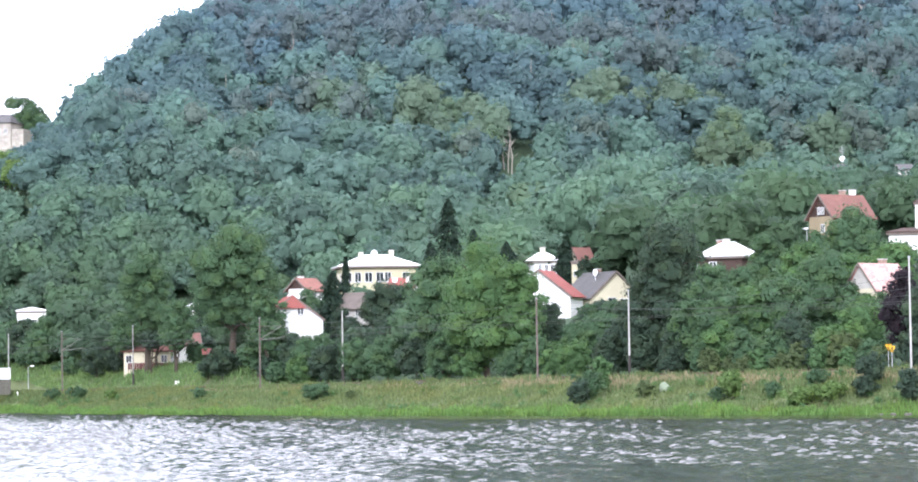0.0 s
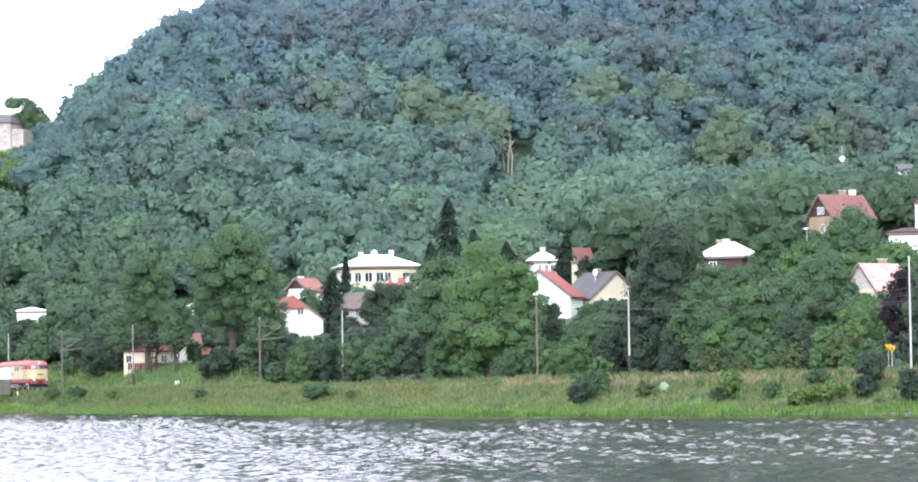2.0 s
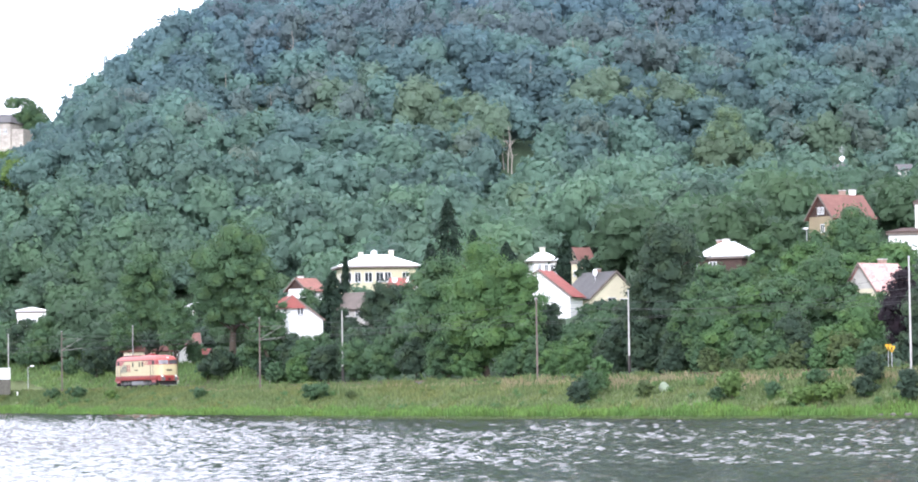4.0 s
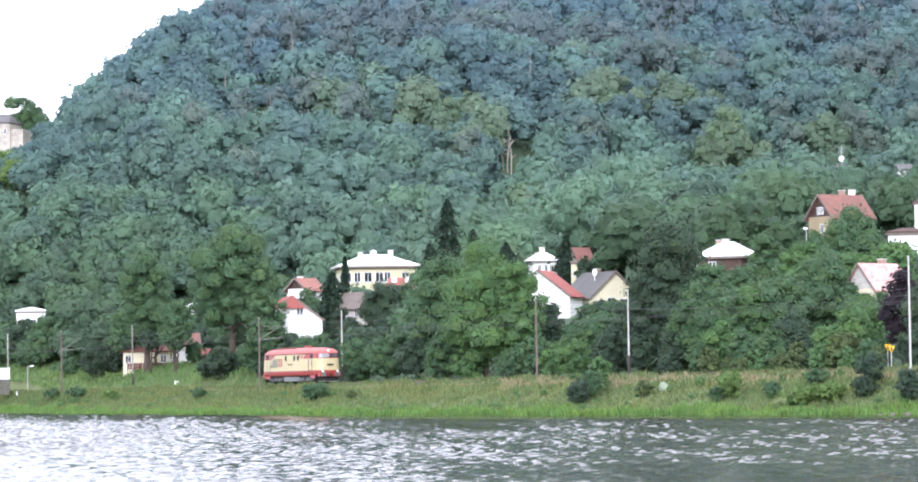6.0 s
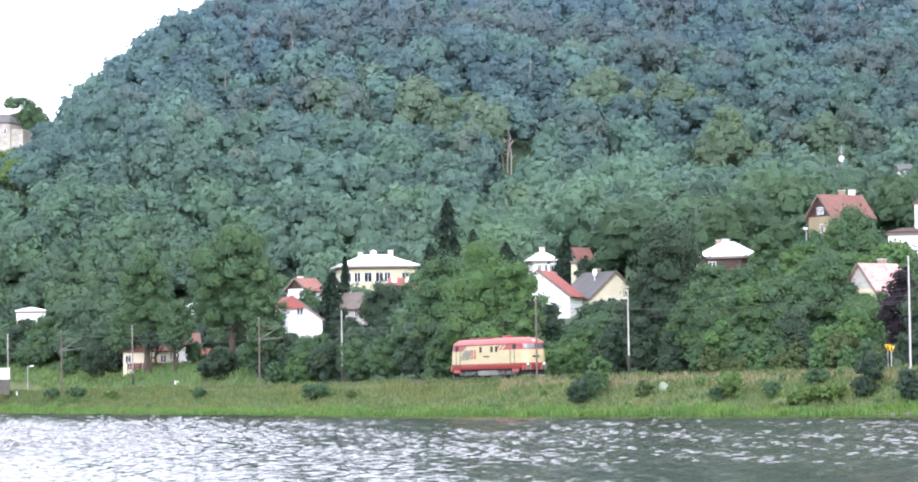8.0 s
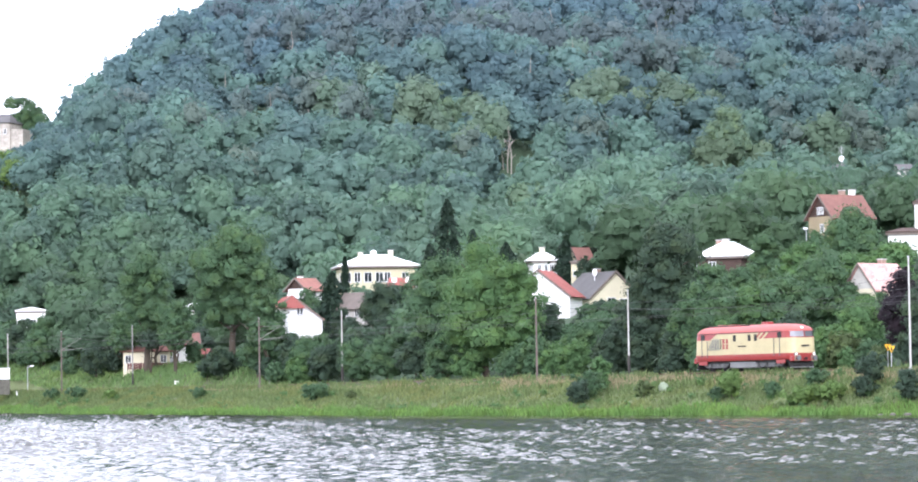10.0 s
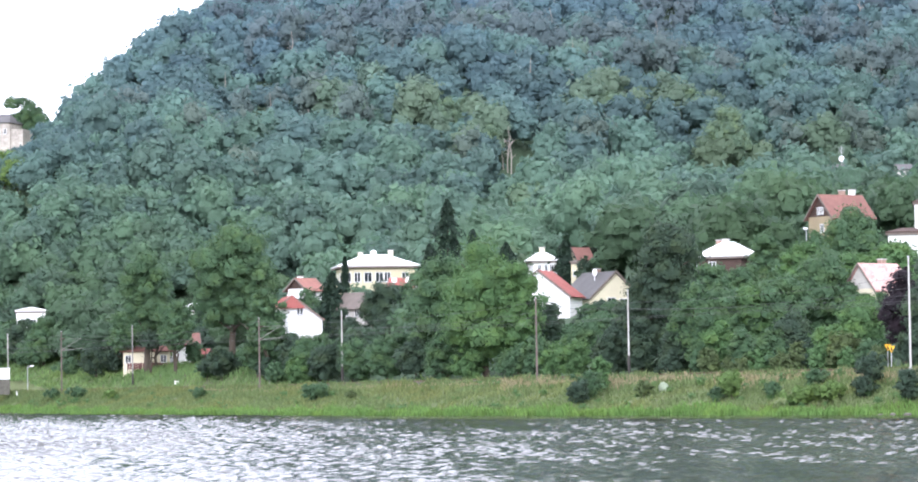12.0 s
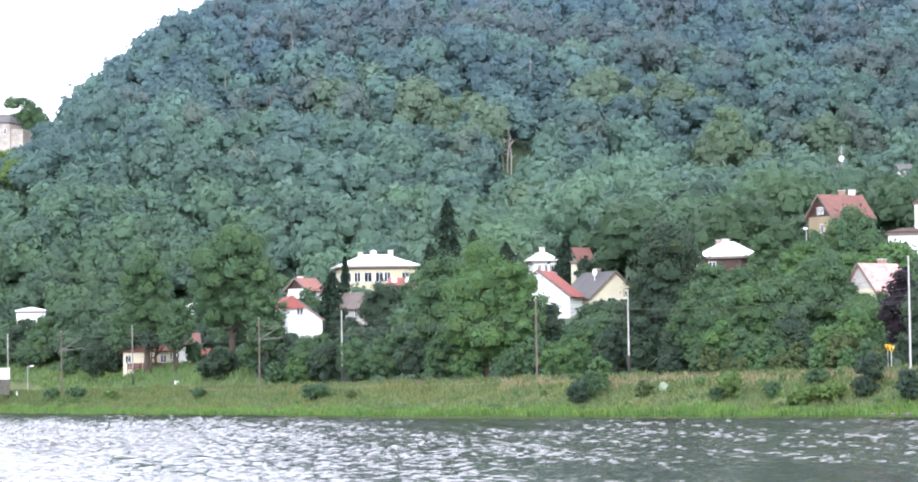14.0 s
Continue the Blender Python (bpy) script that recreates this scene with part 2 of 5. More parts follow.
L_RED = material("locomotive_red_paint", (0.27, 0.036, 0.033), 0.42, vary=0.16, scale=0.7, fine=7, spec=0.5)
L_ROOF = material("locomotive_lighter_red_roof", (0.36, 0.075, 0.062), 0.5, vary=0.2, scale=0.6, fine=6, spec=0.5)
L_CREAM = material("locomotive_cream_paint", (0.43, 0.365, 0.20), 0.42, vary=0.16, scale=0.7, fine=7, spec=0.5)
L_TANK = material("fuel_tank_grey", (0.20, 0.20, 0.20), 0.7, vary=0.35, scale=1.2, fine=7)
L_GREY = material("bogie_grey_grime", (0.125, 0.125, 0.125), 0.8, vary=0.4, scale=1.5, fine=9)
L_DARK = material("underframe_black", (0.035, 0.033, 0.032), 0.8, vary=0.4, scale=2)
L_GRILLE = material("louvre_grey", (0.36, 0.34, 0.24), 0.6, 0.2, vary=0.2, scale=3)
# sky reflection put into the pale pane's colour; the other pane left dark
L_SHEEN = glass("windscreen", (0.40, 0.40, 0.43))
L_SHADE = glass("unlit_windscreen", (0.13, 0.13, 0.14))
L_LENS = material("headlight_glass", (0.8, 0.79, 0.74), 0.2, vary=0.05)


# ---- mesh helpers ----
def part(name, bm, mat, parent=None, label="", smooth=False):
    me = bpy.data.meshes.new(name)
    bm.to_mesh(me)
    bm.free()
    return link_mesh(name, me, mat, parent, label, smooth)


def link_mesh(name, me, mat, parent=None, label="", smooth=False):
    if mat:
        me.materials.append(mat)
    if smooth:
        me.polygons.foreach_set("use_smooth", [True] * len(me.polygons))
    ob = new(name, me)
    ob.parent = parent
    if label:
        tagged(ob, label)
    return ob


def thing(name, m, label, category, group="", kind=""):
    ob = new(name)
    ob.matrix_world = m
    return tagged(ob, label, category, group, kind)


def box(bm, x0, x1, y0, y1, z0, z1, bevel=0.0, m=None):
    r = bmesh.ops.create_cube(bm, size=1.0)
    vs = r["verts"]
    bmesh.ops.scale(bm, vec=(x1 - x0, y1 - y0, z1 - z0), verts=vs)
    bmesh.ops.translate(bm, vec=((x0 + x1) / 2, (y0 + y1) / 2, (z0 + z1) / 2), verts=vs)
    if bevel:
        es = list({e for v in vs for e in v.link_edges})
        r = bmesh.ops.bevel(bm, geom=es, offset=bevel, segments=2, affect="EDGES", profile=0.6)
        vs = list({v for f in r["faces"] for v in f.verts} | {v for v in vs if v.is_valid})
    if m:
        bmesh.ops.transform(bm, matrix=m, verts=vs)
    return bm


def boxed(*a, **k):
    return box(bmesh.new(), *a, **k)


def tube(bm, p0, p1, r0, r1, seg=8):
    p0, p1 = Vector(p0), Vector(p1)
    d = p1 - p0
    m = Matrix.Translation((p0 + p1) / 2) @ d.to_track_quat("Z", "Y").to_matrix().to_4x4()
    bmesh.ops.create_cone(bm, cap_ends=True, segments=seg, radius1=r0, radius2=r1, depth=d.length, matrix=m)
    return bm


def prism(bm, points, depth, m=None):
    """A flat outline (x, z) given depth along y, centred."""
    a = [bm.verts.new((x, -depth / 2, z)) for x, z in points]
    b = [bm.verts.new((x, depth / 2, z)) for x, z in points]
    bm.faces.new(a)
    bm.faces.new(b[::-1])
    n = len(points)
    for i in range(n):
        bm.faces.new((a[i], b[i], b[(i + 1) % n], a[(i + 1) % n]))
    bmesh.ops.recalc_face_normals(bm, faces=bm.faces)
    if m:
        bmesh.ops.transform(bm, matrix=m, verts=a + b)
    return bm


def quads_mesh(name, co, tint=None, normals=None):
    """One mesh of loose quads from an array of corners, shape (n, 4, 3)."""
    n = len(co)
    me = bpy.data.meshes.new(name)
    me.vertices.add(n * 4)
    me.vertices.foreach_set("co", np.ascontiguousarray(co, dtype=np.float32).ravel())
    me.loops.add(n * 4)
    me.loops.foreach_set("vertex_index", np.arange(n * 4, dtype=np.int32))
    me.polygons.add(n)
    me.polygons.foreach_set("loop_start", np.arange(0, n * 4, 4, dtype=np.int32))
    me.update(calc_edges=True)
    if normals is not None:
        at = me.attributes.new("custom_normal", "FLOAT_VECTOR", "POINT")
        at.data.foreach_set("vector", np.ascontiguousarray(normals, dtype=np.float32).ravel())
    if tint is not None:
        at = me.attributes.new("tint", "FLOAT_COLOR", "POINT")
        at.data.foreach_set("color", np.repeat(np.c_[tint, np.ones(n)], 4, axis=0).astype(np.float32).ravel())
    return me


def leaf_quads(rng, pts, normals, size, spread=0.45):
    """Leaf clumps as small quads at pts, facing roughly along normals."""
    n = len(pts)
    nr = normals + rng.normal(0, spread, (n, 3))
    nr /= np.linalg.norm(nr, axis=1)[:, None]
    t = np.cross(nr, rng.normal(0, 1, (n, 3)))
    t /= np.linalg.norm(t, axis=1)[:, None] + 1e-9
    b = np.cross(nr, t)
    s = size * rng.uniform(0.6, 1.35, (n, 1))
    l = s * rng.uniform(0.7, 1.3, (n, 1))
    return np.stack([pts - t * s * 0.5, pts - b * l * 0.35 + t * s * 0.1, pts + t * s * 0.55, pts + b * l * 0.6 - t * s * 0.1], axis=1)


def sphere_quads(n=2):
    """A unit sphere of 6 n n quads."""
    out = []
    for axis in range(3):
        for sign in (-1, 1):
            for i in range(n):
                for j in range(n):
                    q = []
                    for a, b in ((i, j), (i + 1, j), (i + 1, j + 1), (i, j + 1)):
                        v = [0, 0, 0]
                        v[axis], v[(axis + 1) % 3], v[(axis + 2) % 3] = sign, 2 * a / n - 1, 2 * b / n - 1
                        v = np.array(v, float)
                        q.append(v / np.linalg.norm(v))
                    out.append(q if sign > 0 else q[::-1])
    return np.array(out)


BALL = sphere_quads()


def blob_leaves(rng, centres, radii, count, size, hull=0.62, spread=0.45, depth=(0.62, 1.12), lump=0.3, up=0.5):
    """Leaf quads on and in a heap of leafy ellipsoid clumps, with soft normals."""
    area = radii[:, 0] * radii[:, 2]
    pick = rng.choice(len(centres), count, p=area / area.sum())
    d = rng.normal(0, 1, (count, 3))
    d /= np.linalg.norm(d, axis=1)[:, None]
    d[:, 2] = np.where((d[:, 2] < -0.3) & (rng.random(count) < 0.7), -d[:, 2], d[:, 2])
    k = rng.uniform(depth[0], depth[1], (count, 1))
    leaves = leaf_quads(rng, centres[pick] + d * radii[pick] * k, d + (0, 0, 0.3), size, spread)
    ball = BALL[BALL[:, :, 2].mean(axis=1) > -0.6]
    core = [ball * rng.uniform(0.9, 1.08, (len(ball), 4, 1)) * (r * hull) + c for c, r in zip(centres, radii)]
    quads = np.concatenate([leaves] + core)
    bump = np.concatenate([np.repeat(d[:, None], 4, axis=1)] + [ball] * len(core))
    whole = quads - centres.mean(axis=0)
    whole /= np.linalg.norm(whole, axis=2)[:, :, None] + 1e-6
    soft = whole * 0.5 + bump * lump + (0, 0, up) + np.repeat(rng.normal(0, 0.16, (len(quads), 1, 3)), 4, axis=1)
    return quads, soft / np.linalg.norm(soft, axis=2)[:, :, None]


def crown_blobs(rng, r, h, n, size=(0.2, 0.4), rough=0.3, reach=(0.5, 0.82)):
    """Clumps that make up a crown of radius r and height h, standing on z = 0."""
    g = np.arange(n) + 0.5
    z = 1 - 2 * g / n
    a = g * 2.39996 + rng.uniform(0, 6)
    ring = np.sqrt(1 - z * z)
    c = np.c_[np.cos(a) * ring, np.sin(a) * ring, z] * rng.uniform(reach[0], reach[1], (n, 1))
    c = c * (r, r, h / 2) + (0, 0, h / 2)
    c[:, :2] *= (1 + rough * rng.normal(0, 0.35, (n, 1)))
    br = r * rng.uniform(size[0], size[1], (n, 1)) * np.array([[1, 1, 0.8]]) * min(1.2, max(0.75, h / (2.2 * r)))
    c = np.vstack([c, [[0, 0, h * 0.48]]])
    br = np.vstack([br, [[r * 0.6, r * 0.6, h * 0.38]]])
    return c, br


def trunk_bm(rng, h, r, limbs, spread):
    bm = bmesh.new()
    p = Vector((0, 0, -0.3))
    for i in range(4):
        n = Vector((rng.normal(0, 0.03) * h, rng.normal(0, 0.03) * h, (i + 1) / 4 * h))
        tube(bm, p, n, r * (1 - 0.2 * i), r * (0.8 - 0.2 * i))
        p = n
    for i in range(limbs):
        a = i * 2.4 + rng.uniform(0, 1)
        z0 = h * rng.uniform(0.3, 0.8)
        tip = Vector((math.cos(a) * spread, math.sin(a) * spread, z0 + spread * rng.uniform(0.5, 1.1)))
        tube(bm, (0, 0, z0), tip * 0.5 + Vector((0, 0, z0 * 0.5)), r * 0.45, r * 0.25, 6)
        tube(bm, tip * 0.5 + Vector((0, 0, z0 * 0.5)), tip, r * 0.25, r * 0.06, 6)
    return bm


SEED = [10]


def tree(x, y, h, r, leaf, label, name="deciduous_tree", bare=0.15, leafsize=0.27, group="", lumps=36, dens=1.0, rough=0.3):
    """A broad-leaved tree with trunk, limbs and a lumpy crown."""
    SEED[0] += 1
    rng = np.random.default_rng(SEED[0])
    t = thing(name, pose(x, y, height(x, y)), label, "shrub" if name == "shrub" else "tree", group)
    if h < 1:
        h = 1.0
    ch = h * (1 - bare)
    part("trunk", trunk_bm(rng, h * 0.75, max(0.05, 0.028 * h), 6, r * 0.6), BARK, t)
    c, br = crown_blobs(rng, r * 0.95, ch, lumps, rough=rough)
    n = int(min(14000, max(400, dens * 6.5 * r * (r + ch * 0.8) / leafsize ** 2)))
    q, soft = blob_leaves(rng, c + (0, 0, h * bare), br, n, leafsize, 0.8, 0.5, (0.78, 1.26), 0.36)
    link_mesh("crown", quads_mesh("crown", q, None, soft), LEAF[leaf], t)
    return t


def conifer(x, y, h, r, leaf, label):
    """A spruce: straight stem and drooping tiers of needles."""
    SEED[0] += 1
    rng = np.random.default_rng(SEED[0])
    h = max(h, 6.0)
    t = thing("conifer_tree", pose(x, y, height(x, y)), label, "tree")
    part("trunk", tube(bmesh.new(), (0, 0, -0.3), (0, 0, h), 0.02 * h, 0.02), BARK, t)
    n = int(1600 + 260 * h)
    z = 0.08 + 0.92 * rng.random(n) ** 1.35
    tier = np.floor(z * 11) / 11
    edge = (1 - z) ** 0.75 * r * 1.2 * (0.75 + 0.45 * (1 - (z - tier) * 11)) * (1 + 0.22 * np.sin(tier * 97 + SEED[0])) + 0.12
    a = rng.uniform(0, 6.283, n)
    arm = np.round(a / 6.283 * 9 + tier * 5) - tier * 5
    a = np.where(rng.random(n) < 0.5, arm / 9 * 6.283, a)
    k = np.sqrt(rng.uniform(0.2, 1, n)) * edge * (1 + 0.3 * np.sin(arm * 2.7 + tier * 61))
    pts = np.c_[np.cos(a) * k, np.sin(a) * k, z * h - k * 0.18]
    q = leaf_quads(rng, pts, np.c_[np.cos(a), np.sin(a), np.full(n, 0.8)], 0.45)
    link_mesh("crown", quads_mesh("crown", q), LEAF[leaf], t)
    return t


# ---- land ----
def land_sheet(name, xs, ys, z, mat):
    co = [(x, y, z(x, y)) for y in ys for x in xs]
    w = len(xs)
    fs = [(j * w + i, j * w + i + 1, (j + 1) * w + i + 1, (j + 1) * w + i) for j in range(len(ys) - 1) for i in range(w - 1)]
    me = bpy.data.meshes.new(name)
    me.from_pydata(co, [], fs)
    return link_mesh(name, me, mat, smooth=True)


gx = [-2500, -1200, -600, -300] + [-200 + 3 * i for i in range(134)] + [300, 600, 1200, 2500]
gy = [-2500, -800, -200, -20, 2, 5, 60] + [170 + 2.5 * i for i in range(150)] + [550 + 7 * i for i in range(60)] + [1000, 1100, 1200, 1300, 1500, 1800, 2500]


def wide_height(x, y):
    if y < 100:
        return 1.2 if y < 3 else -1.5
    return height(x, y)


ground = land_sheet("ground", gx, gy, wide_height, GROUND)
ground.data.materials.append(FLOOR)
for f in ground.data.polygons:
    if f.center.y > 60 and along(f.center.x, f.center.y)[1] > (15 if f.center.x < -25 else 11):
        f.material_index = 1
tagged(ground, "rough grassy river bank and wooded hillside", "ground", kind="structure")



def wave_sheet():
    """The river: a wide flat sheet, and over it the part before the bank with real wavelets."""
    rng = np.random.default_rng(21)
    rows, cols = 760, 300
    yy = 82 * np.exp(np.linspace(0, 1.78, rows))[:, None]
    xx = np.linspace(-1, 1, cols)[None, :] * (yy * 0.143 + 6)
    yy = np.broadcast_to(yy, xx.shape)
    # short-crested wind ripples running across the river
    waves = np.zeros(xx.shape)
    for i in range(44):
        ky = 6.283 / (0.5 * 2.4 ** rng.random())
        waves += STEEP * rng.uniform(0.6, 1.3) / ky * np.sin(rng.normal(0, 5.5) * xx + ky * yy + rng.uniform(0, 6.283))
    gust = 1 + 0.2 * np.sin(xx * 0.21 + yy * 0.035 + 1) * np.sin(yy * 0.075 - xx * 0.05) + 0.15 * np.sin(xx * 0.9 + yy * 0.11)
    # sheltered water under the bank, and a quieter patch near this side of the river
    off = (xx - 53.6) * -0.891 + (yy - 235.3) * -0.454
    off -= 11.6 * np.clip(1 - (((xx - 53.6) * -0.454 + (yy - 235.3) * 0.891) / 135 - 1) ** 2, 0, 1)
    calm = np.clip((off - 15) / 9, 0, 1)
    open_reach = np.clip((-xx - 11) / 18, 0, 1)
    gust *= 0.08 + 0.92 * np.maximum(calm, open_reach)
    gust *= (1 + 0.45 * np.clip((yy - 120) / 80, 0, 1)) * (1 + 0.3 * open_reach + 0.8 * open_reach * np.clip((yy - 120) / 60, 0, 1)) * (1 + 0.3 * np.clip((xx + 5) / 10, 0, 1) * np.clip((yy - 115) / 15, 0, 1)) * (1 - 0.5 * np.clip((122 - yy) / 25, 0, 1) * np.clip((xx + 4) / 8, 0, 1))
    co = np.stack([xx, yy, waves * gust], axis=2).reshape(-1, 3)
    i = np.arange(rows - 1)[:, None] * cols + np.arange(cols - 1)[None, :]
    fs = np.stack([i, i + 1, i + cols + 1, i + cols], axis=2).reshape(-1, 4)
    n = len(co)
    flat = [(-2400, -12, -0.3), (2400, -12, -0.3), (2400, 600, -0.3), (-2400, 600, -0.3)]
    me = bpy.data.meshes.new("water")
    me.from_pydata(np.vstack([co, flat]).tolist(), [], fs.tolist() + [[n, n + 1, n + 2, n + 3]])
    return link_mesh("water", me, WATER, smooth=True)


STEEP = 0.036
water = wave_sheet()
tagged(water, "grey rippled river water with bright glints", "water", kind="structure")


# ---- railway ----
def strip(name, u0, u1, z0, z1, q0, q1, dq, mat):
    """A long bar that follows the track."""
    bm, last = bmesh.new(), None
    n = int((q1 - q0) / dq)
    for i in range(n + 1):
        q = q0 + i * dq
        ring = []
        for u, z in ((u0, z0), (u1, z0), (u1, z1), (u0, z1)):
            x, y, _ = rail(q, u)
            ring.append(bm.verts.new((x, y, rail_z(q) + z)))
        if last:
            for k in range(4):
                bm.faces.new((last[k], last[(k + 1) % 4], ring[(k + 1) % 4], ring[k]))
        last = ring
    bmesh.ops.recalc_face_normals(bm, faces=bm.faces)
    return part(name, bm, mat)


for u in (0.0, 4.1):
    b = strip("ballast_bed", u - 1.7, u + 1.7, -0.62, -0.2, -330, 240, 6, BALLAST)
    tagged(b, "grey brown crushed stone ballast under the track", "track bed", kind="structure")
    track = thing("railway_track", pose(0, 0, 0), "rusty steel rails on concrete sleepers in ballast", "railway track", "tracks")
    for k in (-0.75, 0.75):
        strip("rail", u + k - 0.035, u + k + 0.035, -0.17, 0.0, -330, 240, 6, RAIL).parent = track
    bm = bmesh.new()
    for i in range(420):
        q = -150 + i * 0.65
        x, y, a = rail(q, u)
        box(bm, -1.25, 1.25, -0.12, 0.12, -0.21, -0.165, m=pose(x, y, rail_z(q), 0, 0, math.degrees(a)))
    s = part("sleepers", bm, SLEEPER, track)
    tagged(s, kind="stuff")


def mast(q, u, h, body, label, arm=0, foot=False, lean=0.0):
    """A catenary mast beside the track; arm: the side to which its cantilever reaches."""
    x, y, a = rail(q, u)
    t = thing("catenary_mast", pose(x, y, rail_z(q) - 0.6, 0, lean, math.degrees(a)), label, "catenary mast", "masts along the railway")
    low = 2.6 if foot else 0.5
    part("foot", tube(bmesh.new(), (0, 0, -0.3), (0, 0, low), 0.17, 0.15, 10), DARKBASE if foot else body, t)
    part("pole", tube(bmesh.new(), (0, 0, low), (0, 0, h + 0.6), 0.1, 0.07, 10), body, t)
    part("cap", tube(bmesh.new(), (0, 0, h + 0.6), (0, 0, h + 0.7), 0.11, 0.08, 10), STEEL, t)
    if arm:
        end = arm * abs(u if u < 0 else u - 4.1)
        bm = bmesh.new()
        tube(bm, (0, 0, 6.0), (end * 0.95, 0, 7.6), 0.028, 0.024)
        tube(bm, (0, 0, 7.5), (end * 0.95, 0, 7.6), 0.022, 0.02)
        tube(bm, (0, 0, 5.9), (end * 1.05, 0, 6.25), 0.03, 0.03)
        part("cantilever", bm, GREYPOLE, t)
        for z in (6.0, 7.5):
            part("insulator", tube(bmesh.new(), (arm * 0.15, 0, z), (arm * 0.5, 0, z + 0.1), 0.07, 0.07), BROWNWOOD, t)
    return t


NEARM = (-181.0, -112.2, -42.6, 26.1, 89.4, 160.0)
FARM = (-240.0, -166.6, -111.0, -40.7, 27.4, 95.0)
for i, q in enumerate(NEARM):
    white = i in (4, 5)
    mast(q, -3, 9.1 if white else 7.9, CONCRETE if white else RUSTPOLE,
         "pale concrete mast beside the railway" if white else "weathered brown mast with a cantilever over the track" if i < 3 else "weathered brown mast beside the railway", arm=1 if i < 3 else 0)
for i, q in enumerate(FARM):
    mast(q, 7, 8.6, GREYPOLE if i == 2 else CONCRETE, "pale slim mast beyond the track" if i < 2 else "grey weathered mast beyond the track" if i == 2 else "pale mast with a dark foot beyond the track", foot=i > 1)


def wire(q0, q1, u, z, sag):
    cu = bpy.data.curves.new("overhead_wire", "CURVE")
    cu.dimensions, cu.bevel_depth, cu.bevel_resolution = "3D", 0.014, 1
    sp = cu.splines.new("POLY")
    sp.points.add(12)
    for i in range(13):
        t = i / 12
        q = q0 + (q1 - q0) * t
        x, y, _ = rail(q, u)
        sp.points[i].co = (x, y, rail_z(q) + z - 4 * sag * t * (1 - t), 1)
    ob = new("overhead_wire", cu)
    cu.materials.append(WIRE)
    tagged(ob, "thin dark overhead wire strung between the masts", "wire", "overhead wires")


for row, u in ((NEARM, 0.0), (FARM, 4.1)):
    for q0, q1 in zip(row, row[1:]):
        wire(q0, q1, u, 5.6, 0.05)
        wire(q0, q1, u, 6.9, 0.9)
for q0, q1 in zip(NEARM, NEARM[1:]):
    wire(q0, q1, -3, 7.5, 0.8)


# ---- houses ----
def window(parent, x, z, w, h, y, mat=None, m=None):
    """A framed window set in the wall at y, facing -y."""
    bm = bmesh.new()
    for a, b, c, d in ((-w / 2, w / 2, -h / 2, -h / 2 + 0.08), (-w / 2, w / 2, h / 2 - 0.08, h / 2), (-w / 2, -w / 2 + 0.08, -h / 2 + 0.08, h / 2 - 0.08),
                       (w / 2 - 0.08, w / 2, -h / 2 + 0.08, h / 2 - 0.08), (-0.035, 0.035, -h / 2 + 0.08, h / 2 - 0.08)):
        box(bm, x + a, x + b, y - 0.05, y + 0.03, z + c, z + d, m=m)
    f = part("window", bm, FRAMEWHITE, parent)
    part("pane", box(bmesh.new(), x - w / 2 + 0.05, x + w / 2 - 0.05, y - 0.02, y + 0.02, z - h / 2 + 0.05, z + h / 2 - 0.05, m=m), PANE, f)
    part("sill", box(bmesh.new(), x - w / 2 - 0.08, x + w / 2 + 0.08, y - 0.14, y + 0.02, z - h / 2 - 0.08, z - h / 2 - 0.01, m=m), STEEL, f)
    return f


def slab(bm, pts, t=0.18):
    """A roof plane with thickness."""
    vs = [Vector(p) for p in pts]
    n = (vs[1] - vs[0]).cross(vs[2] - vs[0]).normalized()
    if n.z < 0:
        n = -n
    a = [bm.verts.new(v) for v in vs]
    b = [bm.verts.new(v + n * t) for v in vs]
    k = len(vs)
    bm.faces.new(a[::-1])
    bm.faces.new(b)
    for i in range(k):
        bm.faces.new((a[i], a[(i + 1) % k], b[(i + 1) % k], b[i]))


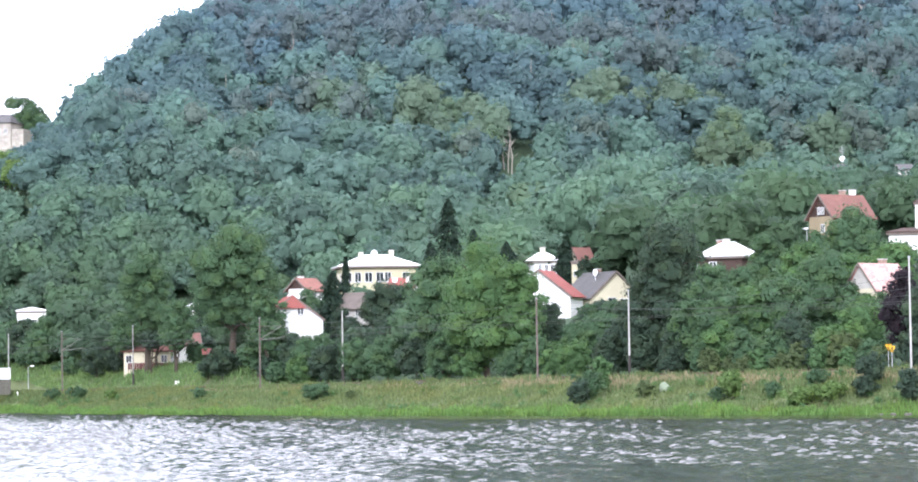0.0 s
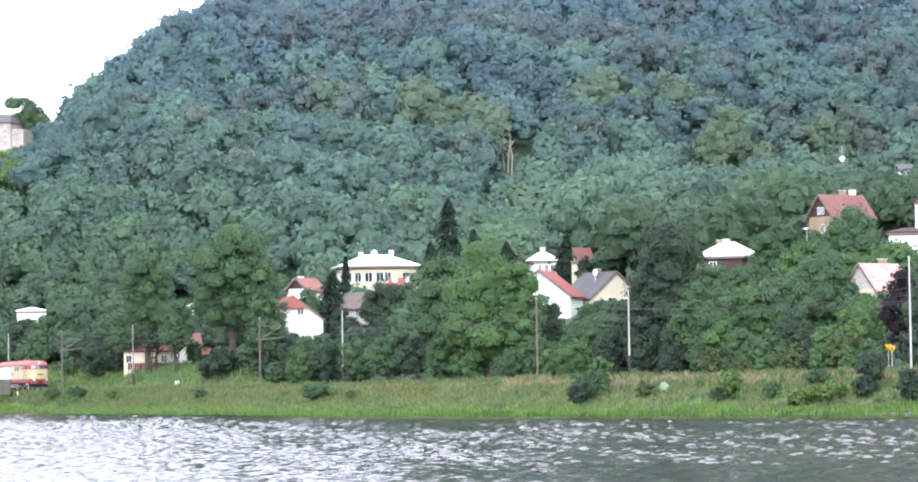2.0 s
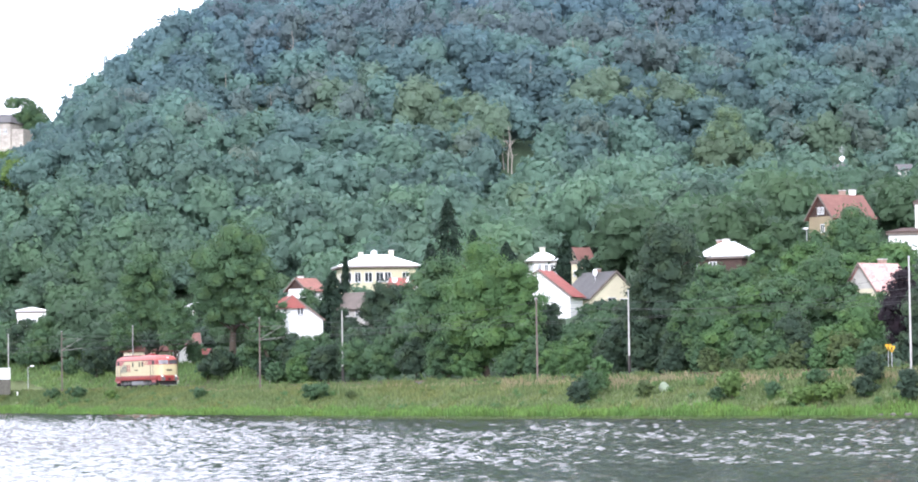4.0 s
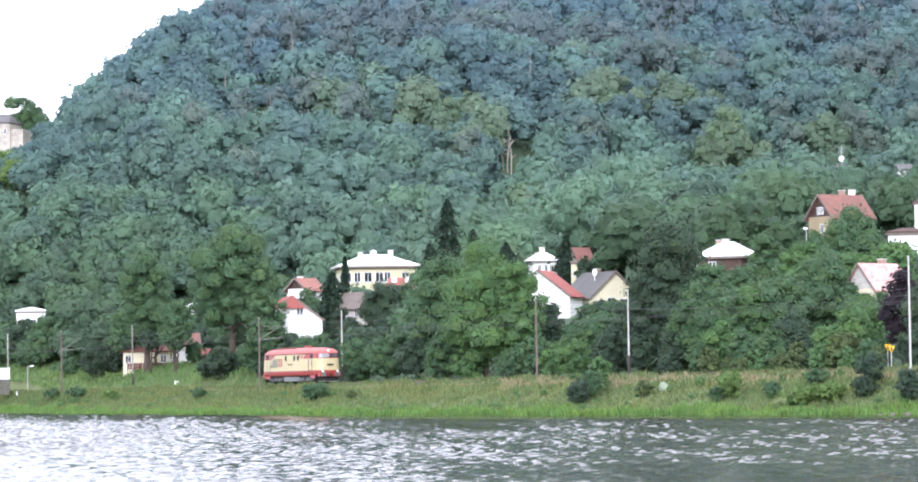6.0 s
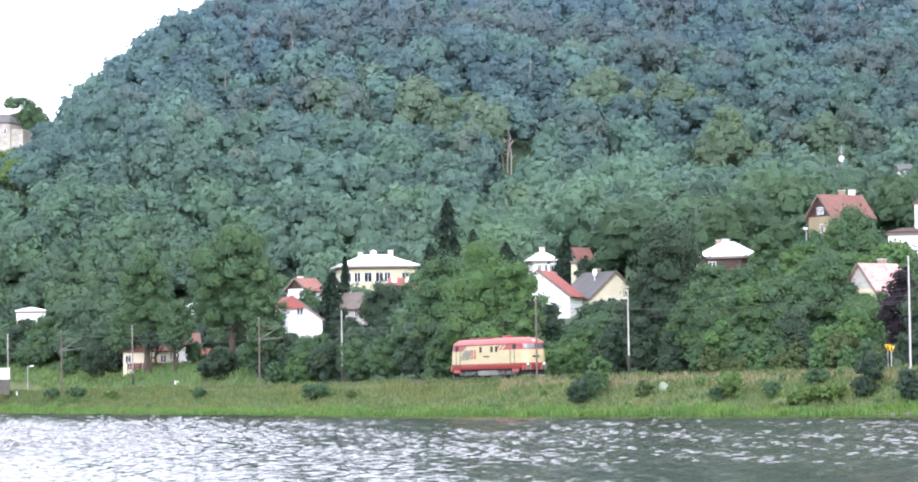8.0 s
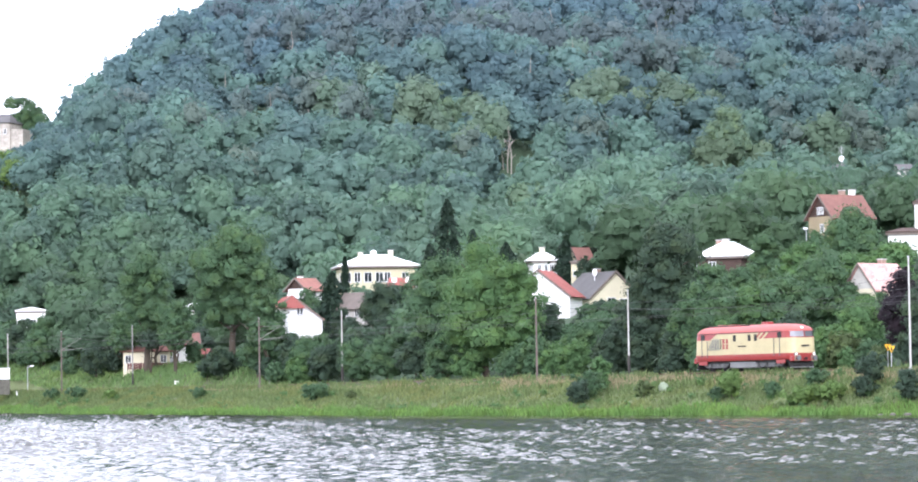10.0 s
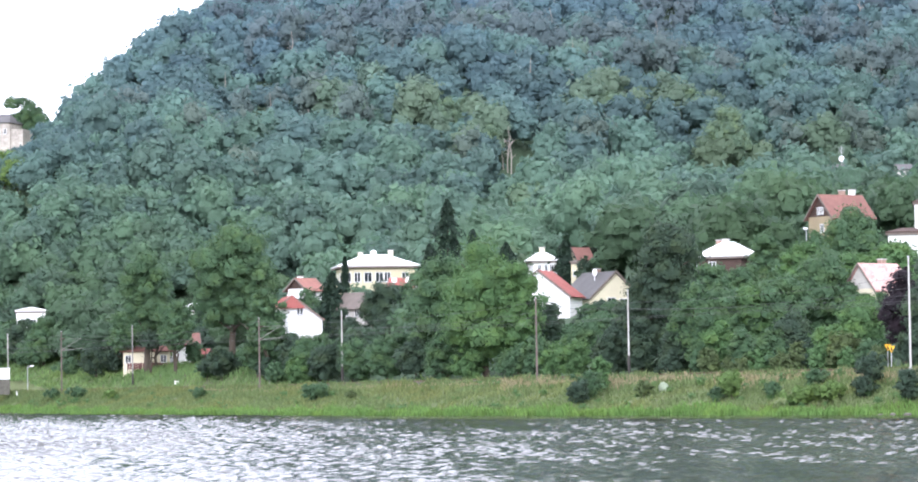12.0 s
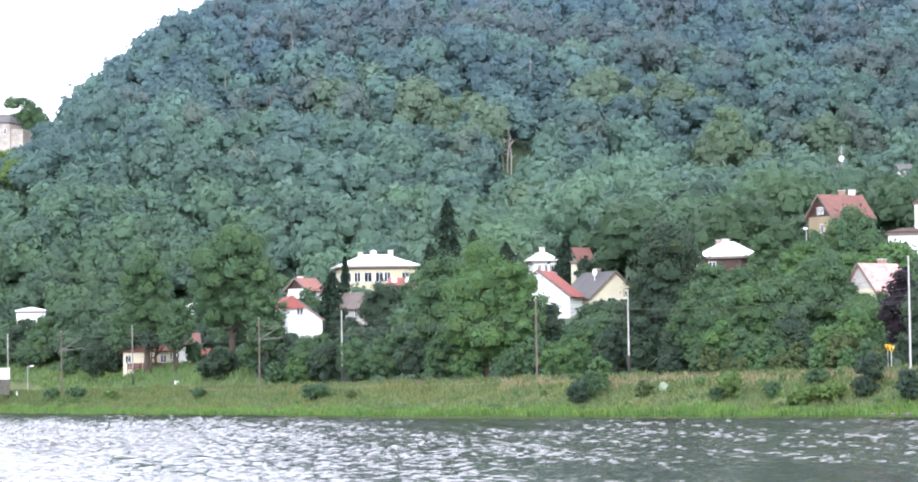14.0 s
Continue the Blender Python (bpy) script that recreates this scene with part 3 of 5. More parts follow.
def house(x, y, eave, rz, w, d, rise, wall, roof, label, kind="gable", over=0.4, front=(), side=(), gable=None, chimneys=(), dish=None, upper=()):
    """A house: x, y its middle, eave the level of its eaves, w its ridge side, d its depth. front and side list windows as (along, height below the eaves, width, height)."""
    z0 = height(x, y) - 1.5
    t = thing("house", pose(x, y, z0, 0, 0, rz), label, "house", "houses of the village")
    e = eave - z0
    part("wall", boxed(-w / 2, w / 2, -d / 2, d / 2, 0, e), wall, t)
    bm = bmesh.new()
    ox, oy = w / 2 + over, d / 2 + over
    drop = rise * over / (d / 2)
    if kind == "gable":
        slab(bm, [(-ox, -oy, e - drop), (ox, -oy, e - drop), (ox, 0, e + rise), (-ox, 0, e + rise)])
        slab(bm, [(-ox, oy, e - drop), (-ox, 0, e + rise), (ox, 0, e + rise), (ox, oy, e - drop)])
        for k in (-1, 1):
            for j in (-1, 1):
                part("bargeboard", prism(bmesh.new(), [(j * oy, e - drop - 0.1), (0, e + rise - 0.1), (0, e + rise + 0.2), (j * oy, e - drop + 0.2)], 0.07, pose(k * (ox + 0.04), 0, 0, 0, 0, 90)), EAVES, t)
            part("gable", prism(bmesh.new(), [(-d / 2 + 0.01, e), (d / 2 - 0.01, e), (0, e + rise - 0.02)], 0.3, pose(k * (w / 2 - 0.147), 0, 0, 0, 0, 90)), gable or wall, t)
    else:
        rl = max(0.3, (w - d) / 2 + 0.5)
        a, b = (-rl, 0, e + rise), (rl, 0, e + rise)
        slab(bm, [(-ox, -oy, e), (ox, -oy, e), b, a])
        slab(bm, [(ox, oy, e), (-ox, oy, e), a, b])
        slab(bm, [(ox, -oy, e), (ox, oy, e), b])
        slab(bm, [(-ox, oy, e), (-ox, -oy, e), a])
        part("soffit", boxed(-ox, ox, -oy, oy, e - 0.24, e - 0.005), EAVES, t)
    bmesh.ops.recalc_face_normals(bm, faces=bm.faces)
    part("roof", bm, roof, t)
    for a, b, ww, hh in front:
        window(t, a, e - b, ww, hh, -d / 2)
    turn = pose(0, 0, 0, 0, 0, -90)
    for a, b, ww, hh in side:
        window(t, a, e - b, ww, hh, -w / 2, m=turn)
    for a, b, ww, hh in upper:
        window(t, a, e - b, ww, hh, -w / 2, m=pose(0, 0, 0, 0, 0, 90))
    for cx, cy, top, mat in chimneys:
        c = part("chimney", boxed(cx - 0.35, cx + 0.35, cy - 0.3, cy + 0.3, e, e + top, 0.03), mat, t)
        part("chimney_cap", boxed(cx - 0.42, cx + 0.42, cy - 0.37, cy + 0.37, e + top, e + top + 0.12), CONCRETE, c)
    if dish:
        bm = bmesh.new()
        bmesh.ops.create_uvsphere(bm, u_segments=16, v_segments=8, radius=dish[3])
        bmesh.ops.scale(bm, vec=(1, 0.35, 1), verts=bm.verts)
        bmesh.ops.translate(bm, vec=(dish[0], dish[1], e + dish[2]), verts=bm.verts)
        tube(bm, (dish[0], dish[1], e + dish[2] - 1.6), (dish[0], dish[1], e + dish[2]), 0.04, 0.04)
        part("satellite_dish", bm, LAMPWHITE, t, "white round satellite dish")
    return t


# villa with a pale hipped roof
house(-12.59, 492, 20.91, 8, 11.0, 8.6, 1.75, YELLOW, METALROOF, "yellow two-storey villa with a pale hipped sheet roof", "hip", 0.7,
      front=[(-4.6, 1.6, 1.0, 1.5), (-3.2, 1.6, 1.0, 1.5), (-1.6, 1.6, 1.2, 1.5), (0.1, 1.6, 1.2, 1.5), (1.3, 1.6, 1.0, 1.5), (4.0, 1.6, 1.1, 1.4)],
      side=[(-2, 1.6, 1.0, 1.4), (1.5, 1.6, 1.0, 1.4)], chimneys=[(-2.2, 0.3, 2.2, CREAMWALL), (2.4, 0.4, 2.5, CREAMWALL)], dish=(-0.3, -0.6, 2.1, 0.5))
# white gabled house with a red roof
half_hipped = house(-22.33, 425, 11.7, -80, 9.0, 7.8, 3.0, WHITE, REDTILE, "white gabled house with a red tiled roof", over=0.22, upper=[(1.0, -1.2, 0.9, 1.2)], chimneys=[(-3, 0.6, 3.4, WHITE)])
bm = bmesh.new()
e = 11.7 - half_hipped.matrix_world.translation.z
slab(bm, [(4.95, -1.75, e + 1.45), (4.95, 1.75, e + 1.45), (4.8, 0, e + 3.1)], 0.12)
bmesh.ops.recalc_face_normals(bm, faces=bm.faces)
part("half_hip", bm, REDTILE, half_hipped, "red tiled half hip over the gable")
# low house with a dark gable
house(-22.2, 470, 17.15, 56, 3.9, 3.2, 1.45, WHITE, FADEDTILE, "small house with dark boarded gable and faded red roof", gable=BROWNWOOD, over=0.5, front=[(0, 0.8, 1, 0.8)], chimneys=[(0.5, 1.2, 1.8, WHITE)])
# grey house
house(-13.39, 440, 13.75, -30, 3.8, 3.6, 1.8, GREYWALL, DULLTILE, "grey rendered house with a weathered grey roof", over=0.5, front=[(-1.0, 0.9, 0.7, 0.9), (0.6, 0.9, 0.7, 0.9)])
# red roof among trees below the villa
house(-8.0, 468, 17.04, -10, 3.4, 4.4, 1.3, WHITE, REDTILE, "small house with a bright red roof and white dormer", over=0.3, chimneys=[(-1.1, -1, 1.4, WHITE), (0.9, -1.0, 1.5, WHITE)])
# white house with a pale roof above the twin houses
house(12.26, 480, 20.95, 15, 3.5, 3.2, 1.15, WHITE, METALROOF, "white house with a pale hipped roof and tall windows", "hip", 0.35,
      front=[(-0.9, 1.1, 0.6, 1.2), (0.1, 1.1, 0.6, 1.2), (0.95, 1.1, 0.6, 1.2)], chimneys=[(0, 0, 2.0, CREAMWALL)])
# white house with a red roof
house(11.24, 428, 14.37, 72, 6.0, 8.4, 3.3, WHITE, REDTILE, "white rendered house with a red tiled roof", over=0.35, side=[(0.5, 1.8, 0.9, 1.1)])
# house with a grey gambrel-like roof
house(18.79, 436, 14.24, -55, 6.5, 8.4, 3.4, CREAMWALL, GREYTILE, "cream house with a steep grey slate roof", over=0.35,
      upper=[(-0.6, 0.6, 1.4, 1.3), (1.4, 0.9, 1.4, 1.6)], chimneys=[(-1, 0.4, 3.9, BRICK)], dish=(1.0, -1.6, 3.4, 0.5))
# yellow chimney stack house
house(16.11, 455, 19.77, 0, 0.9, 1.0, 0.12, YELLOW, EAVES, "narrow yellow rendered stair tower with pale cap", "hip", 0.1, front=[(0, 1.5, 0.5, 0.8)])
house(18.61, 500, 22.05, 30, 2.4, 2.6, 1.6, CREAMWALL, BROWNTILE, "house with a dull red roof among trees", over=0.4)
# low house with a pale hipped roof
house(33.2, 402, 18.15, -28, 5.7, 5.2, 1.75, BROWNWOOD, METALROOF, "low brown house with a white hipped sheet roof", "hip", 0.45, front=[(-1, 1.0, 1.0, 0.9)], chimneys=[(-1.2, 0.2, 2.1, BRICK), (-0.4, 0.3, 2.2, WHITE)])
# tall brown-roofed house
house(49.31, 421, 23.86, 33, 6.5, 4.9, 2.75, TANWALL, BROWNTILE, "tall tan house with brown tiled roof and boarded gable", gable=BROWNWOOD, over=0.42,
      front=[(-2, 1.5, 0.9, 1.2), (1, 1.5, 0.9, 1.2)], side=[(0.3, 1.5, 0.8, 1.1), (0.35, -0.75, 0.55, 0.9), (-0.4, -0.75, 0.55, 0.9)], chimneys=[(0.6, 0.3, 3.4, BRICK), (2.2, 0.2, 3.5, WHITE)])
# house with a faded roof
house(42.67, 333, 12.06, 38, 4.9, 4.2, 2.5, CREAMWALL, PINKTILE, "pale gabled house with a faded pink tiled roof", gable=GREYWALL, over=0.35, side=[(0, 0.9, 1.6, 0.6)], chimneys=[(1.0, 0.3, 3.0, BRICK)])
# house at the edge of the village
house(57.51, 400, 24.3, -8, 3.0, 5.0, 0.6, WHITE, BROWNWOOD, "white house with a flat dark roof", "hip", 0.2, front=[(-0.6, 1.1, 0.7, 1.0)])
house(53.75, 390, 20.22, -12, 4.4, 4.0, 0.5, WHITE, BROWNWOOD, "low white garage with a flat brown roof", "hip", 0.3)
# houses at the western end
house(-67.86, 518, 15.7, 5, 4.6, 5, 0.5, WHITE, METALROOF, "low white building with a flat pale roof", "hip", 0.2, front=[(0.4, 1.6, 0.8, 0.8)])
house(-42.44, 525, 15.43, -15, 4.6, 5, 1.3, WHITE, METALROOF, "white house with pale roof behind tall trees", "hip", 0.4, front=[(0, 1.2, 1.0, 1.0)])
house(-44.85, 468, 8.72, 4, 6.6, 6, 2.4, CREAMWALL, BROWNTILE, "cream house in shade behind tall trees", over=0.4, front=[(-2.6, 1.3, 0.9, 1.1), (2.4, 1.3, 0.9, 1.1)])
house(-39.48, 470, 9.33, 10, 3.4, 5, 1.6, WHITE, BROWNTILE, "white rendered annex with a brown roof", over=0.3, front=[(0.4, 1.6, 0.9, 1.6)])
house(-36.59, 462, 7.86, -15, 2.2, 2.4, 0.7, BROWNWOOD, REDTILE, "wooden garden shed with a red roof", over=0.3)
house(65.35, 560, 38.75, -10, 2.6, 2.6, 0.9, GREYWALL, GREYTILE, "small white cabin on the wooded slope", over=0.3, front=[(0, 0.8, 0.6, 0.6)])
house(77.41, 565, 39.09, -10, 2.4, 2.6, 0.8, GREYWALL, GREYTILE, "small grey cabin on the wooded slope", over=0.3)


def castle():
    """A ruined castle range on the ridge."""
    x, y, z = -93.09, 665, 56.34
    t = thing("castle", pose(x, y, z - 6, 0, 0, -16), "pale ruined stone castle range on the ridge", "castle")
    bm = bmesh.new()
    box(bm, -7, 3.4, -3, 3, 0, 7.4)
    box(bm, 3.4, 6.0, -2.6, 2.4, 0, 6.0)
    part("wall", bm, STONE, t)
    bm = bmesh.new()
    slab(bm, [(-7.2, -3.3, 7.3), (3.5, -3.3, 7.3), (2.2, 0, 9.1), (-7.2, 0, 9.6)])
    slab(bm, [(-7.2, 3.3, 7.3), (-7.2, 0, 9.6), (2.2, 0, 9.1), (3.5, 3.3, 7.3)])
    slab(bm, [(3.5, -3.3, 7.3), (3.5, 3.3, 7.3), (2.2, 0, 9.1)])
    part("roof", bm, GREYTILE, t)
    for a in (-3.6, -2.2, -0.6, 0.9, 2.3):
        window(t, a, 5.6, 0.7, 1.1, -3)


castle()


# ---- locomotive ----
def outline(z, inset=0.0, n=6):
    """Plan of the rounded body at level z: flat sides, rounded corners, bowed and leaning ends."""
    lean = 0.0 if z < 2.2 else (z - 2.2) * 0.16
    hw, hl, r = 1.5 - inset, 7.85 - lean - inset * 2.2, 0.75
    pts = []
    for sx, sy, a0 in ((1, 1, 0), (-1, 1, 90), (-1, -1, 180), (1, -1, 270)):
        for i in range(n + 1):
            a = radians(a0 + 90 * i / n)
            x, y = sx * (hw - r) + r * math.cos(a), sy * (hl - r) + r * math.sin(a)
            y += math.copysign(0.22 * (1 - (x / 1.5) ** 2), y) if abs(y) > hl - r else 0
            pts.append((x, y))
    return pts


def nose(x, z):
    """How far the rounded front stands forward at x and level z."""
    hl = 7.85 - (0.0 if z < 2.2 else (z - 2.2) * 0.16)
    c = max(0.0, abs(x) - 0.75)
    return hl - 0.75 + math.sqrt(max(0.0, 0.5625 - c * c)) + 0.22 * (1 - (x / 1.5) ** 2)


def shell(levels, top=False, grow=0.0):
    """A band of the body: rings at (level, inset), joined."""
    bm, last = bmesh.new(), None
    for z, inset in levels:
        ring = [bm.verts.new((x, y, z)) for x, y in outline(z, inset - grow)]
        if last:
            n = len(ring)
            for i in range(n):
                bm.faces.new((last[i], last[(i + 1) % n], ring[(i + 1) % n], ring[i]))
        last = ring
    if top:
        bm.faces.new(last)
    return bm


def plate(points, x=1.506, t=0.02):
    """A thin panel on the body's side from an outline of (y, z)."""
    bm = bmesh.new()
    a = [bm.verts.new((x, y, z)) for y, z in points]
    b = [bm.verts.new((x - math.copysign(t, x), y, z)) for y, z in points]
    n = len(points)
    bm.faces.new(a)
    bm.faces.new(b[::-1])
    for i in range(n):
        bm.faces.new((a[i], b[i], b[(i + 1) % n], a[(i + 1) % n]))
    bmesh.ops.recalc_face_normals(bm, faces=bm.faces)
    return bm


def rect(y0, y1, z0, z1):
    return [(y0, z0), (y1, z0), (y1, z1), (y0, z1)]


def locomotive():
    t = thing("locomotive", pose(0, 0, 0), "red and cream four-axle diesel locomotive running light", "locomotive")
    t.scale = (1.0, 1.025, 1.0)
    part("sill", shell([(0.95, 0.03), (1.0, 0.0), (1.52, 0.0)]), L_RED, t, "red painted lower body band", True)
    part("body", shell([(1.52, 0.0), (2.9, 0.0)]), L_CREAM, t, "cream painted body band", True)
    part("window_band", shell([(2.9, 0.0), (3.5, 0.03)]), L_RED, t, "red painted upper body band", True)
    part("roof", shell([(3.5, 0.0), (3.6, 0.015), (3.84, 0.13), (4.06, 0.40), (4.17, 0.8), (4.2, 1.2)], True), L_ROOF, t, "lighter red rounded roof", True)
    bm = bmesh.new()
    box(bm, -0.8, 0.8, -4.8, -1.2, 4.12, 4.27, 0.05)
    part("roof_hatch", bm, L_ROOF, t)
    bm = bmesh.new()
    box(bm, -0.35, 0.35, 1.7, 2.7, 4.15, 4.42, 0.06)
    part("exhaust", bm, L_RED, t)
    for s in (1, -1):
        part("roof_rail", boxed(s * 0.86 - 0.04, s * 0.86 + 0.04, -6.4, 0.6, 4.1, 4.22), L_DARK, t, "dark rail along the roof hatches")
        part("gutter", boxed(s * 1.5 - 0.02, s * 1.5 + 0.035, -6.7, 6.5, 3.47, 3.52), L_DARK, t)
        x = s * 1.508
        part("side_panel", plate([(-5.0, 2.88), (2.2, 2.88), (3.0, 3.42), (-3.9, 3.42)], x), L_CREAM, t, "cream side panel")
        for y0 in (2.55, 3.35):
            part("stripe", plate([(y0, 2.88), (y0 + 0.35, 2.88), (y0 + 1.15, 3.42), (y0 + 0.8, 3.42)], s * 1.512), L_CREAM, t, "slanting cream stripe")
        g = part("louvre", plate([(-5.5, 1.95), (-3.4, 1.95), (-3.4, 3.05), (-4.5, 3.05)], s * 1.516), L_GRILLE, t, "grey air louvre")
        bm = bmesh.new()
        for i in range(9):
            box(bm, s * 1.52 - 0.012, s * 1.52 + 0.02, -5.4 + i * 0.1, -3.45, 2.0 + i * 0.11, 2.04 + i * 0.11)
        part("slats", bm, L_GREY, g)
        for y0, z0 in ((-3.0, 2.55), (-3.0, 2.05), (-2.42, 2.55), (-2.42, 2.05)):
            part("red_mark", plate([(y0, z0), (y0 + 0.42, z0), (y0 + 0.42, z0 + 0.14), (y0 + 0.3, z0 + 0.22), (y0 + 0.42, z0 + 0.28), (y0 + 0.42, z0 + 0.42), (y0, z0 + 0.42), (y0 + 0.1, z0 + 0.2)], s * 1.518), L_RED, t)
        for y0 in (-1.2, 1.2, 2.2):
            w = part("side_window", plate(rect(y0, y0 + 0.46, 2.72, 3.3), s * 1.52), L_DARK, t, "dark engine room window")
        part("black_bar", plate(rect(-3.28, -3.16, 2.05, 3.0), s * 1.519), L_DARK, t)
        part("number_bar", plate(rect(-0.4, 0.9, 2.2, 2.32), s * 1.516), L_DARK, t)
        for e in (1, -1):
            y0 = e * 6.2
            part("cab_door", plate(rect(min(y0, y0 - e * 0.7), max(y0, y0 - e * 0.7), 1.54, 2.88), s * 1.512), L_CREAM, t)
            part("cab_window", plate(rect(y0 - 0.32, y0 + 0.32, 2.92, 3.42), s * 1.514), L_DARK, t)
            for k in (-0.45, 0.45):
                part("handrail", tube(bmesh.new(), (s * 1.56, y0 - e * 0.35 + k, 1.3), (s * 1.56, y0 - e * 0.35 + k, 2.9), 0.03, 0.03, 6), L_GREY, t)
            part("valance", plate(rect(min(e * 5.6, e * 7.0), max(e * 5.6, e * 7.0), 0.62, 1.0), s * 1.45), L_RED, t)
    for e in (1, -1):
        m = Matrix.Scale(-1, 4, (0, 1, 0)) if e < 0 else Matrix.Identity(4)
        for s in (1, -1):
            bm = bmesh.new()
            xs = [0.07 + 1.2 * i / 8 for i in range(9)]
            rows = [[bm.verts.new(m @ Vector((s * x, nose(x, z) + 0.015, z))) for x in xs] for z in (2.98, 3.22, 3.47)]
            for r0, r1 in zip(rows, rows[1:]):
                for i in range(8):
                    bm.faces.new((r0[i], r0[i + 1], r1[i + 1], r1[i]))
            bmesh.ops.solidify(bm, geom=bm.faces[:], thickness=0.03)
            bmesh.ops.recalc_face_normals(bm, faces=bm.faces)
            part("windscreen", bm, L_SHEEN if s > 0 else L_SHADE, t, "windscreen with its sky reflection painted pale" if s > 0 else "dark windscreen")
            y0 = nose(0.95, 1.4)
            lamp = part("headlight", tube(bmesh.new(), m @ Vector((s * 0.95, y0 - 0.1, 1.42)), m @ Vector((s * 0.95, y0 + 0.06, 1.42)), 0.16, 0.15, 14), L_GREY, t)
            part("lens", tube(bmesh.new(), m @ Vector((s * 0.95, y0 + 0.06, 1.42)), m @ Vector((s * 0.95, y0 + 0.08, 1.42)), 0.12, 0.11, 14), L_LENS, lamp)
            bm = tube(bmesh.new(), m @ Vector((s * 0.88, 7.8, 1.05)), m @ Vector((s * 0.88, 8.3, 1.05)), 0.11, 0.11, 12)
            bf = part("buffer", bm, L_GREY, t)
            bm = tube(bmesh.new(), m @ Vector((s * 0.88, 8.3, 1.05)), m @ Vector((s * 0.88, 8.36, 1.05)), 0.23, 0.21, 16)
            part("buffer_head", bm, L_GREY, bf)
            bm = bmesh.new()
            for x0, x1, z0, z1 in ((0.60, 0.635, 0.82, 1.3), (1.13, 1.165, 0.82, 1.3), (0.60, 1.165, 0.8, 0.84), (0.60, 1.165, 1.27, 1.31)):
                box(bm, min(s * x0, s * x1), max(s * x0, s * x1), 8.08, 8.12, z0, z1, m=m)
            part("buffer_frame", bm, L_GRILLE, t, "pale painted frame round the buffer")
        part("top_light", tube(bmesh.new(), m @ Vector((0, 7.35, 3.72)), m @ Vector((0, 7.62, 3.72)), 0.17, 0.17, 14), L_LENS, t)
        part("number_bar", box(bmesh.new(), -0.42, 0.42, 8.05, 8.09, 2.1, 2.24, m=m), L_DARK, t)
        part("buffer_beam", box(bmesh.new(), -1.35, 1.35, 7.5, 7.96, 0.8, 1.25, 0.03, m=m), L_RED, t)
        part("coupling_hook", box(bmesh.new(), -0.08, 0.08, 7.9, 8.3, 0.92, 1.12, 0.02, m=m), L_DARK, t)
        bm = bmesh.new()
        box(bm, -1.3, 1.3, 7.35, 7.45, 0.22, 0.75, 0.02, m=m @ pose(0, 0, 0))
        part("rail_guard", bm, L_DARK, t, "black rail guard")
        bm = bmesh.new()
        tube(bm, m @ Vector((-1.3, 7.5, 0.24)), m @ Vector((1.3, 7.5, 0.24)), 0.03, 0.03, 6)
        part("guard_bar", bm, STEEL, t)
        # bogie
        c = e * 4.5
        bm = bmesh.new()
        for s in (1, -1):
            prism(bm, [(c - 2.0, 0.62), (c - 1.6, 0.35), (c + 1.6, 0.35), (c + 2.0, 0.62), (c + 2.0, 0.82), (c - 2.0, 0.82)], 0.16, pose(s * 1.12, 0, 0, 0, 0, 90) @ pose(0, 0, 0))
        bog = part("bogie_frame", bm, L_GREY, t, "grey grimy bogie side frame")
        for k in (-1.2, 1.2):
            for s in (1, -1):
                bm = bmesh.new()
                tube(bm, (s * 0.70, c + k, 0.5), (s * 0.83, c + k, 0.5), 0.5, 0.5, 28)
                tube(bm, (s * 0.66, c + k, 0.5), (s * 0.70, c + k, 0.5), 0.53, 0.53, 28)
                part("wheel", bm, L_DARK, bog)
                part("axle_box", boxed(s * 1.14 - 0.15, s * 1.14 + 0.15, c + k - 0.2, c + k + 0.2, 0.35, 0.68, 0.03), L_GREY, bog)
                bm = bmesh.new()
                for z in range(4):
                    tube(bm, (s * 1.2, c + k * 0.55, 0.5 + z * 0.09), (s * 1.2, c + k * 0.55, 0.55 + z * 0.09), 0.13, 0.13, 10)
                part("spring", bm, L_DARK, bog)
    part("underframe", boxed(-1.25, 1.25, -7.3, 7.3, 0.72, 0.96), L_DARK, t)
    part("fuel_tank", boxed(-1.3, 1.3, -2.1, 2.1, 0.28, 0.86, 0.12), L_TANK, t, "grey fuel tank under the frame")
    return t


loco = locomotive()


# ---- signs and small trackside things ----
def warning_sign(q, u, h, label):
    x, y, a = rail(q, u)
    z = height(x, y)
    t = thing("warning_sign", pose(x, y, z, 0, 0, 8), label, "sign", "yellow triangular signs")
    part("post", tube(bmesh.new(), (0, 0, -0.2), (0, 0, h + 0.3), 0.04, 0.04, 8), STEEL, t)
    s = part("board", prism(bmesh.new(), [(-0.34, h + 0.4), (0.34, h + 0.4), (0, h - 0.22)], 0.03, pose(0, -0.06, 0)), SIGNYELLOW, t)
    part("symbol", boxed(-0.06, 0.06, -0.085, -0.078, h - 0.05, h + 0.3), BLACK, s)
    return t


warning_sign(79.0, 2.6, 2.2, "yellow triangular railway sign on a steel post")
warning_sign(71.0, 8, 2.4, "yellow triangular railway sign beyond the track")


